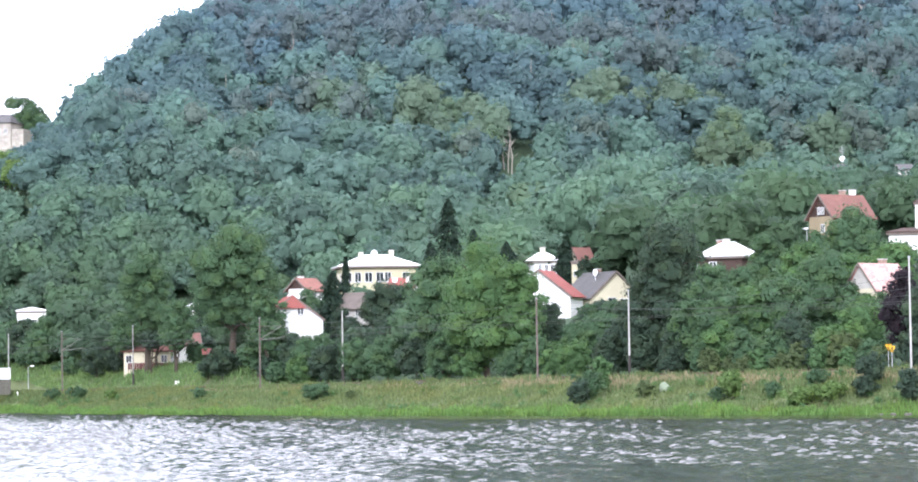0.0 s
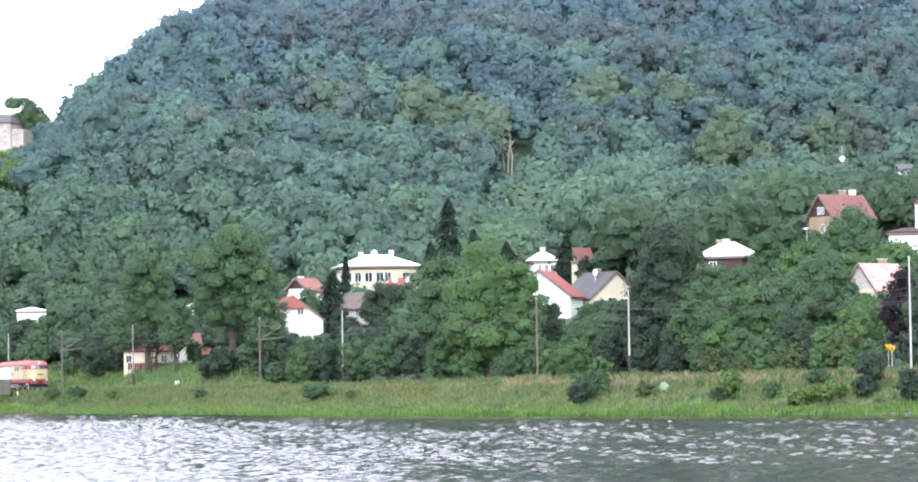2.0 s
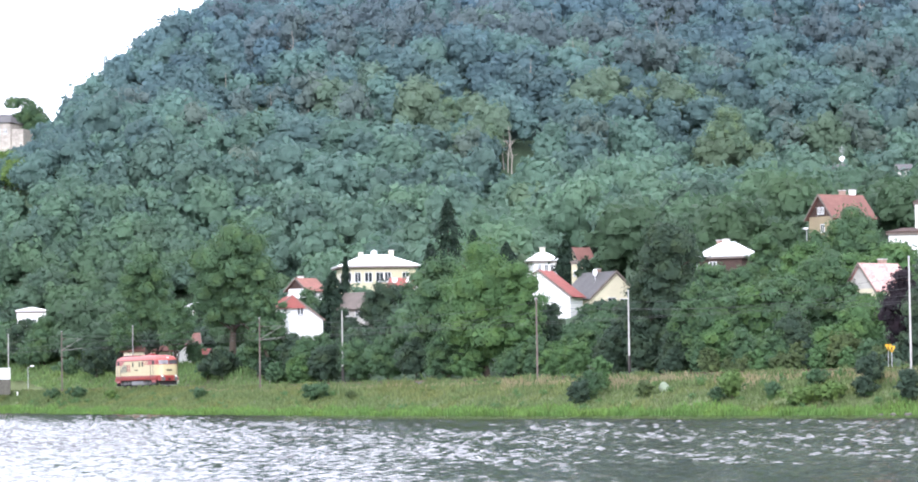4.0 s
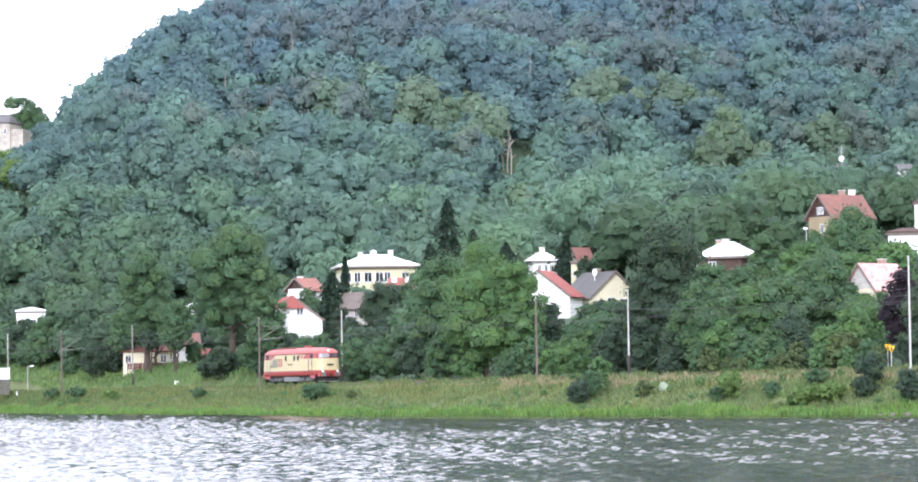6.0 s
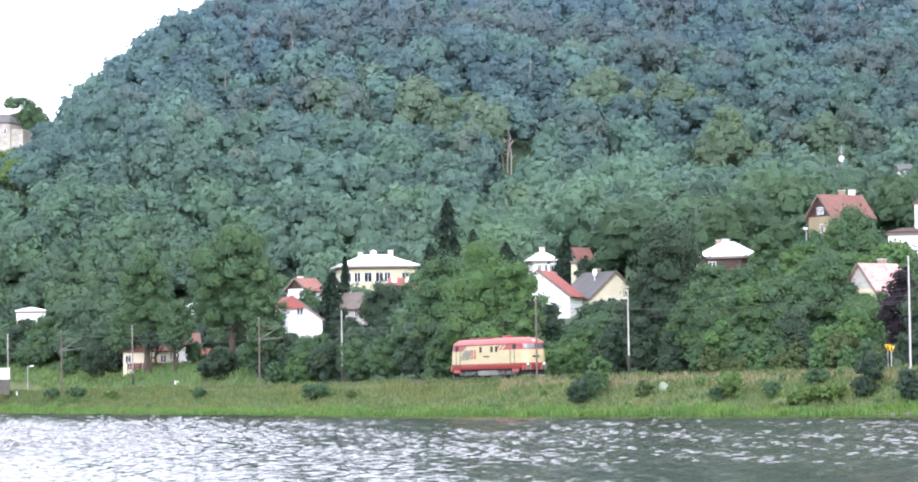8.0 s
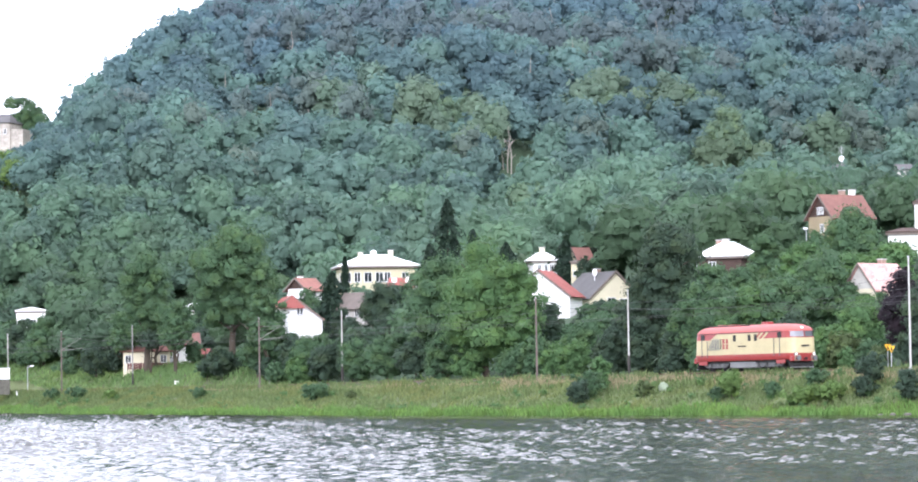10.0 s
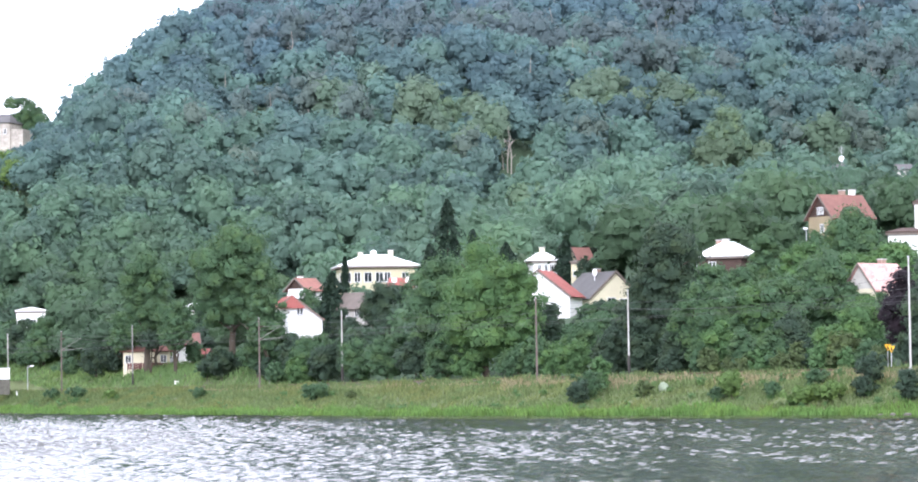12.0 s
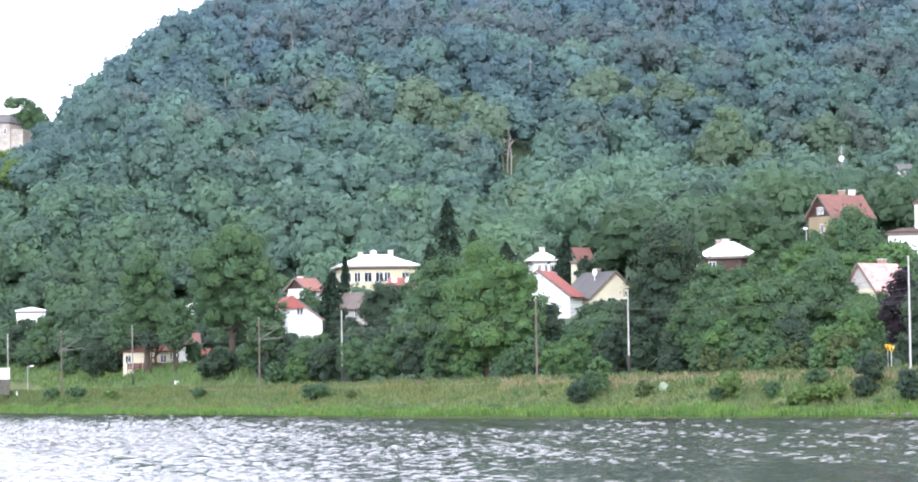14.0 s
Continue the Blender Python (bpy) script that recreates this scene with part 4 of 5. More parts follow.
def marker(x, y, w, h, label, mat=None, name="concrete_marker"):
    t = thing(name, pose(x, y, height(x, y)), label, "marker post")
    part("block", boxed(-w / 2, w / 2, -w / 2, w / 2, -0.2, h, 0.04), mat or WHITE, t)
    return t


marker(*(-38.19, 439.75), 0.55, 0.75, "white painted concrete block on the grassy bank")
marker(*(-63.4, 467), 0.13, 0.9, "small white marker post on the bank")
marker(*(-24.25, 415.5), 0.25, 0.6, "small grey marker stone by the track", GREYWALL)
b = thing("boulder", pose(*(18.62, 299.75, 2.3)), "pale rounded boulder in the grass of the bank", "boulder")
bm = bmesh.new()
bmesh.ops.create_icosphere(bm, subdivisions=3, radius=0.52)
for v in bm.verts:
    v.co *= 1 + 0.25 * noise.noise(v.co * 1.7)
    v.co.z *= 1.25
part("stone", bm, material("pale_boulder", (0.20, 0.24, 0.165), 0.95, vary=0.25, scale=2, fine=12, bump=0.02), b, smooth=True)
for gx0, gy0, s in ((-12.63, 343.25, 0.5), (34.55, 261.5, 0.3), (35.51, 260, 0.35), (33.65, 262.5, 0.22), (-13.47, 344.25, 0.35)):
    b = thing("shore_stone", pose(gx0, gy0, max(0, height(gx0, gy0)), 0, 0, gx0 * 40), "grey stone at the water's edge", "stone", "stones at the waterline")
    bm = bmesh.new()
    bmesh.ops.create_icosphere(bm, subdivisions=2, radius=s)
    for v in bm.verts:
        v.co *= 1 + 0.3 * noise.noise(v.co * 2 + Vector((gx0, 0, 0)))
        v.co.z *= 0.6
    part("stone", bm, BALLAST, b, smooth=True)


def hut():
    x, y, z = -65.97, 470, 4.7
    t = thing("trackside_cabinet", pose(x, y, z - 0.25, 0, 0, 5), "white trackside equipment cabinet with grey base", "cabinet")
    part("body", boxed(-1.3, 1.15, -0.6, 0.6, 0.4, 1.9, 0.04), WHITE, t)
    part("base", boxed(-1.3, 1.15, -0.6, 0.6, -1.8, 0.4), BALLAST, t)
    part("roof", boxed(-1.4, 1.25, -0.75, 0.7, 1.9, 2.02, 0.02), METALROOF, t)


hut()


def street_lamp(x, y, top, side, label):
    z = height(x, y)
    t = thing("street_lamp", pose(x, y, z), label, "street lamp", "street lamps of the village")
    h = max(4.0, top - z)
    part("pole", tube(bmesh.new(), (0, 0, -0.2), (0, 0, h), 0.07, 0.045), STEEL, t)
    part("arm", tube(bmesh.new(), (0, 0, h - 0.1), (side * 0.6, 0, h + 0.1), 0.035, 0.03), STEEL, t)
    part("lantern", boxed(side * 0.35, side * 0.35 + side * 0.55 if side > 0 else side * 0.35 + 0.55, -0.16, 0.16, h + 0.02, h + 0.22, 0.05), LAMPWHITE, t)


for x, y, top, side in ((46.32, 395, 21.78, 1), (43.19, 405, 21.6, -1), (30.24, 415, 21.32, -1), (35.69, 425, 21.38, 1), (36.88, 430, 21.66, 1), (-62.25, 470, 6.33, 1)):
    street_lamp(x, y, top, side, "grey street lamp with a white lantern")


def aerial():
    x, y, z = 66.05, 560, 42.97
    g = height(x, y)
    t = thing("aerial_mast", pose(x, y, g), "thin aerial mast with white dishes on the slope", "aerial mast")
    part("pole", tube(bmesh.new(), (0, 0, -0.3), (0, 0, z - g), 0.08, 0.05), STEEL, t)
    bm = bmesh.new()
    bmesh.ops.create_uvsphere(bm, u_segments=12, v_segments=8, radius=0.5)
    bmesh.ops.scale(bm, vec=(1, 0.4, 1), verts=bm.verts)
    bmesh.ops.translate(bm, vec=(0, -0.2, z - g - 2.2), verts=bm.verts)
    part("dish", bm, LAMPWHITE, t)
    bm = bmesh.new()
    for k in range(4):
        tube(bm, (-0.5, 0, z - g - 0.3 - k * 0.3), (0.5, 0, z - g - 0.3 - k * 0.3), 0.025, 0.025, 5)
    part("aerial", bm, STEEL, t)


aerial()


def parked_car(x, y, rz, label):
    t = thing("car", pose(x, y, height(x, y), 0, 0, rz), label, "car", "parked cars")
    bm = bmesh.new()
    prism(bm, [(-2.1, 0.35), (2.1, 0.35), (2.15, 0.75), (1.3, 0.95), (0.7, 1.42), (-1.2, 1.45), (-1.9, 0.98), (-2.15, 0.9)], 1.65)
    bmesh.ops.bevel(bm, geom=list(bm.edges), offset=0.08, segments=2, affect="EDGES")
    part("body", bm, CARPAINT, t)
    for s in (1, -1):
        part("side_glass", prism(bmesh.new(), [(1.05, 0.97), (0.62, 1.34), (-1.1, 1.36), (-1.6, 1.0)], 0.02, pose(0, s * 0.83, 0)), PANE, t)
        for k in (-1.3, 1.3):
            w = part("wheel", tube(bmesh.new(), (k, s * 0.65, 0.32), (k, s * 0.86, 0.32), 0.32, 0.32, 20), RUBBER, t)
            part("rim", tube(bmesh.new(), (k, s * 0.86, 0.32), (k, s * 0.875, 0.32), 0.2, 0.19, 14), STEEL, w)


parked_car(*(-42.28, 468), 4, "silver car parked before the cream house")
parked_car(*(-48.79, 475), 12, "silver car parked under the trees")


def board_fence(x0, x1, y, label):
    """A low fence of upright boards on two rails, stepping with the ground."""
    z = max(height(x0, y), height(x1, y))
    t = thing("fence", pose(x0, y, z), label, "fence")
    n = int((x1 - x0) / 0.3)
    board = boxed(-0.12, 0.12, -0.012, 0.012, -0.4, 0.5, 0.01)
    me = bpy.data.meshes.new("board")
    board.to_mesh(me)
    board.free()
    me.materials.append(MAROON)
    for i in range(n):
        ob = new("board", me)
        ob.parent = t
        ob.location = (0.15 + i * 0.3, 0, 0.03 * math.sin(i * 2.3))
    for k in (0.05, 0.33):
        part("rail", boxed(0, n * 0.3, 0.014, 0.07, k, k + 0.08), BROWNWOOD, t)
    for i in range(0, n + 1, 6):
        part("post", boxed(i * 0.3 - 0.05, i * 0.3 + 0.05, 0.075, 0.17, -0.8, 0.48), BROWNWOOD, t)


board_fence(-47.2, -41.0, 463.5, "low maroon painted board fence before the cream house")

# ---- trees beyond the railway ----
PALE = []
for row in (
    (-44.02, 459.25, 18.0, 4.28, "mid", "tall green lime tree with bare stems below", 0.22),
    (-30.25, 433.75, 19.6, 6.69, "mid", "tall full green ash tree by the railway", 0.2),
    (-27.13, 429.75, 17.45, 3.47, "mid", "tall green tree beside the ash", 0.15),
    (-24.76, 418.25, 12.56, 3, "mid", "leafy green tree by the railway", 0.05),
    (3.05, 368.25, 16.67, 5.78, "bright", "large spreading bright green tree by the railway", 0.0),
    (-1.65, 381.75, 15.68, 4.79, "mid", "broad green tree beside the spreading tree", 0.0),
    (6.57, 363.75, 14, 3.26, "bright", "rounded bright green tree by the railway", 0.0),
    (21.5, 337.75, 16.9, 4.4, "dark", "tall dark green oak by the railway", 0.0),
    (18.79, 338, 10.51, 2.73, "dark", "dark green tree at the oak's foot", 0.0),
    (23.2, 327.5, 10.26, 2.64, "mid", "green tree at the wood's edge", 0.0),
    (25.8, 327, 9.22, 3.22, "mid", "rounded green tree at the wood's edge", 0.0),
    (29.72, 328.25, 7.81, 3.24, "bright", "green tree among the village gardens", 0.0),
    (32.31, 327.5, 8.15, 3.52, "mid", "leafy green tree above the weeds", 0.0),
    (36.7, 332.25, 9.17, 3.57, "mid", "tall green tree in a village garden", 0.0),
    (43.78, 363.75, 6.37, 2.93, "bright", "light green fruit tree in a village garden", 0.0),
    (37.64, 306.75, 6.5, 2.75, "bright", "light green tree by the railway", 0.0),
    (41.03, 300.5, 9.2, 2.69, "purple", "dark purple-leaved plum tree", 0.0),
    (43.13, 294.75, 10.27, 3.17, "dark", "dark green tree beside the plum", 0.0),
    (-14.2, 426, 5.58, 2.21, "dark", "dark green garden shrub beside the houses", 0.0),
    (31.72, 313.75, 5.98, 2.53, "dark", "dark green undergrowth tree", 0.0),
    (34.73, 305.75, 5.14, 2.47, "bright", "low green tree by the railway", 0.0),
    (-62.85, 535, 5.41, 3.36, "dark", "dark green tree behind the railway", 0.0),
    (-66.24, 532.75, 3.53, 2.87, "dark", "dark green tree behind the railway", 0.0),
    (-76.4, 549.5, 4.72, 3.45, "dark", "dark green tree at the village edge", 0.0),
    (-54.1, 498, 6.84, 2.68, "olive", "pale green tree behind the railway", 0.0),
    (-9.93, 422.25, 10.9, 3.3, "dark", "dark bushy tree before the villa", 0.0),
    (-13.43, 402.25, 6.74, 3.24, "dark", "dark green hedge tree by the railway", 0.0),
    (-7.32, 430.25, 9.16, 2.7, "mid", "green leafy garden tree", 0.0),
    (19.56, 443.75, 6.19, 3.58, "mid", "green tree between the houses", 0.0),
    (14.19, 353.25, 6.12, 2.85, "mid", "green tree below the twin houses", 0.0),
    (16.5, 342.25, 6.43, 2.15, "dark", "dark green tree by the railway", 0.0),
    (10.35, 373.75, 7.03, 1.67, "dark", "dark small tree before the white house", 0.0),
    (46.4, 383, 9.8, 3.98, "mid", "green tree before the brown-roofed house", 0.0),
    (38.26, 363.75, 8.81, 2.93, "bright", "green tree in a village garden", 0.0),
    (36.7, 388.5, 9, 2.79, "mid", "green tree above the village", 0.0),
    (38.76, 439.25, 7.52, 2.36, "bright", "pointed light green tree above the village", 0.0),
    (46.92, 351.5, 7.25, 3.47, "bright", "light green tree in a village garden", 0.0),
    (-37.47, 491.25, 8.74, 3.52, "dark", "dark tree beside the white house", 0.2),
    (-72.31, 533.75, 5.94, 3.83, "dark", "dark green tree at the village edge", 0.0),
    (-64.89, 511.25, 4.94, 3.67, "mid", "green tree behind the railway", 0.0),
    (-61.44, 513.25, 6.61, 3.22, "dark", "dark green tree behind the railway", 0.0),
    (-58.2, 520.5, 6.06, 3.73, "mid", "green tree behind the railway", 0.0),
    (-50.84, 479.75, 6.05, 2.15, "mid", "small green tree behind the railway", 0.0),
    (-50, 587.75, -7.64, 4.74, "mid", "green tree above the western houses", 0.0),
    (12.61, 354, 5.44, 1.9, "mid", "green tree below the twin houses", 0.0),
    (16.11, 353.75, 5.73, 2.22, "mid", "green tree below the twin houses", 0.0),
    (17.87, 348.25, 6.52, 2.18, "dark", "dark green tree below the twin houses", 0.0),
    (-21.75, 457, 7.94, 3.69, "dark", "dark tree before the dark-gabled house", 0.0),
    (29.21, 381, 6.7, 2.87, "mid", "green tree before the low brown house", 0.0),
    (37, 374.75, 5.31, 3.02, "mid", "green tree in a village garden", 0.0),
    (28.78, 381.75, 6.13, 2.05, "dark", "dark green tree in a village garden", 0.0),
    (44.99, 394.25, 5.42, 2.12, "mid", "green tree below the brown-roofed house", 0.0),
    (-48.06, 467.25, 9.51, 2.51, "mid", "green tree before the cream house", 0.3),
    (-39.21, 450.5, 10.48, 2.99, "mid", "green tree beside the tall lime", 0.28),
    (-42.79, 461, 9.27, 2.89, "mid", "green tree shading the cream house", 0.28),
    (-74, 528, 8.67, 3.31, "dark", "dark green tree at the railway's western end", 0.0),
    (-69.77, 513.25, 4.39, 2.76, "mid", "low green tree at the railway's western end", 0.0),
    (-47.53, 465, 7.08, 3.17, "mid", "low-branched green tree before the cream house", 0.42),
    (-39.04, 448, 6.94, 2.57, "mid", "low-branched green tree before the annex", 0.42),
    (-43.18, 456, 6.58, 2.45, "dark", "dark low-branched tree before the cream house", 0.48),
    (-17.52, 408.25, 6.86, 2.42, "mid", "green garden tree below the white house", 0.0),
    (-21.03, 414, 6.22, 2.82, "dark", "dark garden tree below the white house", 0.0),
    (14.83, 378, 3.45, 2.24, "mid", "green garden tree below the slate-roofed house", 0.0),
    (17.58, 377, 3.64, 2.23, "mid", "green garden tree below the slate-roofed house", 0.0),
    (17.03, 440, 6.82, 1.58, "dark", "dark tree between the houses", 0.0),
    (32.61, 374.5, 6.3, 3.22, "mid", "rounded green tree before the low brown house", 0.0),
    (-68.24, 509, 8.24, 2.74, "dark", "dark green tree before the flat-roofed building", 0.0),
    (-71.24, 522.25, 6.6, 3.28, "mid", "green tree at the railway's western end", 0.0),
    (-19.12, 408, 6.6, 2.34, "mid", "low green tree by the railway", 0.0),
    (12.59, 378, 3.37, 2.17, "mid", "green garden tree below the white house", 0.0),
    (14.71, 387, 3.38, 1.73, "dark", "dark garden tree below the white house", 0.0),
    (16.59, 385.5, 3.38, 1.93, "mid", "green garden tree below the slate-roofed house", 0.0),
    (-63.5, 499, 8.28, 2.86, "mid", "green tree before the flat-roofed building", 0.0),
    (16.37, 417.0, 2.00, 1.70, "mid", "green garden tree before the white house", 0.0),
    (17.98, 418.0, 2.00, 1.90, "dark", "dark garden tree before the slate-roofed house", 0.0),
    (19.52, 414.0, 2.00, 2.00, "mid", "green garden tree before the slate-roofed house", 0.0),
    (-20.60, 456.0, 7.91, 2.30, "mid", "green garden tree before the dark-gabled house", 0.0),
    (-10.06, 484.0, 6.88, 0.90, "dark", "slim dark tree before the villa", 0.0),
    (43.81, 400.0, 6.63, 2.20, "mid", "green tree below the brown-roofed house", 0.0),
    (62.51, 550.0, 10.96, 3.50, "mid", "green tree beside the hillside cabin", 0.0),
    (67.09, 552.0, 11.38, 3.00, "mid", "green tree below the hillside cabin", 0.0),
    (-36.79, 452.0, 3.61, 1.60, "mid", "leafy green tree beside the garden shed", 0.10),
    (-23.30, 414.0, 3.28, 1.80, "mid", "low green tree below the white gabled house", 0.00),
    (-24.88, 418.0, 3.26, 1.60, "dark", "dark low tree by the railway", 0.00),
    (-64.27, 505.0, 6.78, 1.70, "dark", "dark green tree beside the flat-roofed building", 0.00),
    (-21.02, 458.0, 8.68, 2.60, "mid", "green garden tree before the dark-gabled house", 0.00),
    (40.56, 326.0, 4.78, 1.50, "bright", "light green garden tree before the faded-roofed house", 0.00),
    (41.68, 322.0, 4.67, 1.60, "mid", "green garden tree before the faded-roofed house", 0.00),
    (39.40, 330.0, 5.62, 2.00, "mid", "green garden tree beside the faded-roofed house", 0.00),
    (-23.45, 459.0, 8.09, 1.30, "dark", "dark garden tree below the dark-gabled house", 0.00),
    (-21.96, 457.0, 7.86, 1.50, "mid", "green garden tree below the dark-gabled house", 0.00),
    (-83.20, 598.0, 8.00, 4.40, "fresh", "green tree on the slope below the castle", 0.00),
    (-79.60, 590.0, 7.00, 3.90, "fresh", "green tree on the slope below the castle", 0.00),
    (43.35, 626.25, 6.38, 4.49, "pale", "yellowish green tree on the hillside", 0.0),
    (29.04, 621.5, 6.55, 4.46, "pale", "yellowish green tree on the hillside", 0.0),
    (-2.27, 619.25, 6.75, 4.44, "pale", "yellowish green tree on the hillside", 0.0),
    (60.04, 641.5, 7.39, 6.32, "pale", "broad yellowish green tree on the hillside", 0.0),
    (6.16, 602.5, 6.44, 2.97, "pale", "fresh green tree beside the dead trunk", 0.0),
    (49.21, 590, 13.03, 5.02, "pale", "large pale domed tree on the slope", 0.0),
    (-88.9, 670, 23.4, 5.4, "mid", "dark umbrella-shaped pine on the ridge", 0.3),
):
    x, y, h, r, leaf, label, bare = row
    if leaf == "pale":
        h, r = h * 1.3, r * 1.1
        PALE.append((x, y))
    tree(x, y, h, r, leaf, label, bare=bare)

for row in ((-17.15, 441, 10.72, 3.79, "dark blue-green spruce before the village"), (-16.74, 480, 10.56, 0.86, "slim dark cypress beside the villa"), (-1.42, 441.25, 17.29, 3.76, "tall dark spruce behind the spreading tree"),
            (1.99, 447.75, 12.2, 2.9, "dark spruce behind the spreading tree"), (14.86, 457.75, 7.59, 2.46, "dark spruce between the houses"), (-12.57, 543.5, 4.51, 2.44, "dark spruce behind the villa"),
            (-76.94, 598.25, -19.33, 2.68, "dark spruce at the village edge"), (6.46, 443.25, 9.8, 3.2, "dark spruce behind the spreading tree"), (-3.91, 446, 11.6, 2.6, "dark spruce beside the villa")):
    conifer(*row[:4], "conifer", row[4])

# shrubs along the railway
shrubs = []
for x, y, h, r, leaf in (
    (-52.72, 473.25, 5.42, 3.56, "dark"), (-58, 485.25, 2.74, 2.61, "mid"), (-64.09, 499, 3.74, 3.58, "mid"), (-66.96, 503.75, 3.61, 2.71, "mid"), (-72.32, 516.25, 4.02, 3.24, "mid"), (-49.42, 470, 4.1, 2.11, "dark"), (-72.6, 532, 1.98, 3.34, "dark"), (-31.25, 428.75, 4.28, 3.46, "dark"), (-33.54, 433.25, 3.01, 1.94, "mid"),
    (-26.13, 420.75, 5.57, 3.02, "mid"), (-22.29, 419.75, 5.6, 2.63, "mid"), (-19.85, 407.25, 4.48, 2.77, "bright"), (-16.4, 403.75, 5.84, 2.9, "dark"), (-12.08, 393, 6.12, 2.82, "mid"),
    (-8.76, 386.5, 6.63, 3.12, "mid"), (-5.21, 379.75, 6.08, 2.72, "dark"), (-2.11, 373.75, 6.24, 2.68, "mid"), (0.87, 366.75, 4.48, 2.3, "bright"), (5.98, 358, 4.5, 2.57, "mid"), (10.53, 349.25, 4.59, 2.82, "bright"),
    (8.2, 356, 5.22, 2.23, "mid"), (12.3, 346, 4.8, 1.86, "bright"), (15.45, 340, 5.24, 2.13, "dark"), (18.87, 335.75, 5.22, 2.71, "dark"), (21.96, 327.75, 6.05, 2.35, "dark"), (25.43, 323.25, 5.72, 2.32, "bright"),
    (27.49, 317.25, 4.85, 2.27, "mid"), (29.91, 312.75, 4.99, 2.24, "mid"), (32.84, 306.25, 3.76, 1.92, "dark"), (35.31, 301.5, 4.44, 1.89, "olive"), (37.5, 297.5, 3.78, 1.87, "mid"), (40.58, 292.75, 4.1, 2.1, "dark"), (23.91, 322.75, 4.23, 2.02, "mid"),
    (-49.65, 498, 4.86, 2.68, "mid"), (-40.39, 483.5, 6, 3.03, "mid"), (-19.88, 433, 5.26, 2.33, "mid"), (-15.59, 433.25, 6.66, 1.94, "dark"), (-8.61, 415, 7.05, 2.98, "dark"), (21.31, 327.75, 2.9, 2.06, "dark"), (26.6, 317.25, 2.68, 1.71, "olive"), (30.66, 309.5, 2.62, 1.66, "olive"), (24.28, 320.25, 3.39, 1.44, "olive"), (28.69, 312, 3.29, 1.57, "bright"), (31.71, 306, 3.59, 1.26, "olive"), (33.24, 302.5, 3.41, 1.36, "bright"), (35.46, 298.5, 2.87, 1.34, "bright"), (27.64, 313, 2.68, 1.23, "olive"), (37.7, 295, 3.02, 1.16, "olive"),
):
    shrubs.append(tree(x, y, h, r, leaf, {"dark": "dense dark green shrub beyond the railway", "mid": "dense green shrub beyond the railway", "bright": "fresh light green shrub beyond the railway", "olive": "pale yellow-green shrub beyond the railway"}[leaf],
                       "shrub", 0.0, 0.25, "shrubs beyond the railway", 24))
for x, y, h, r, leaf in ((13.27, 310.25, 3.3, 0.95, "bright"), (12.12, 307, 2.8, 1.32, "mid"), (10.92, 304.5, 2.48, 1.15, "dark"), (-16, 360.5, 1.97, 1.49, "mid"), (23.73, 286.5, 2.81, 1.13, "fresh"), (26.8, 281.25, 1.48, 0.76, "mid"),
                         (34.28, 273, 2.9, 1.22, "dark"), (33.34, 270.5, 2.01, 0.97, "dark"), (36.15, 264, 2.95, 0.99, "dark"), (-51.16, 437.5, 1.86, 1.18, "mid"), (-55.99, 449.25, 1.56, 1.13, "mid"), (16.75, 299.5, 1.69, 0.81, "olive"),
                         (30.44, 279.75, 1.64, 1, "mid"), (-45.54, 425.25, 1.41, 0.91, "fresh"), (28.83, 274.25, 1.66, 1.47, "fresh"), (30.85, 272.5, 1.88, 1.22, "fresh"), (22.5, 287.5, 1.49, 0.67, "mid"), (-31.79, 396.25, 1.39, 0.92, "mid"), (-11.88, 352.75, 1, 0.63, "olive")):
    tree(x, y, h * 1.06, r * 1.25, leaf, {"dark": "dark green shrub on the river bank", "mid": "green shrub on the river bank", "bright": "fresh green shrub on the river bank", "fresh": "light yellow-green shrub on the river bank", "olive": "pale green shrub on the river bank"}[leaf],
         "shrub", 0.0, 0.22, "shrubs on the bank", 22, 1.3, 0.7)


for x, y, z, w, h in ((48.33, 398, 19.32, 0.45, 1.0), (49.83, 398, 19.16, 0.6, 1.3), (49.84, 396, 18.36, 0.5, 0.5), (51.71, 396, 19.04, 0.35, 0.5)):
    g = height(x, y)
    t = thing("garden_pillar", pose(x, y, g, 0, 0, 15), "white rendered garden wall pillar among bushes", "pillar", "garden pillars")
    part("shaft", boxed(-w / 2, w / 2, -0.2, 0.2, -0.2, max(0.5, z - g)), WHITE, t)
    part("coping", boxed(-w / 2 - 0.06, w / 2 + 0.06, -0.26, 0.26, max(0.5, z - g), max(0.5, z - g) + 0.1), CONCRETE, t)


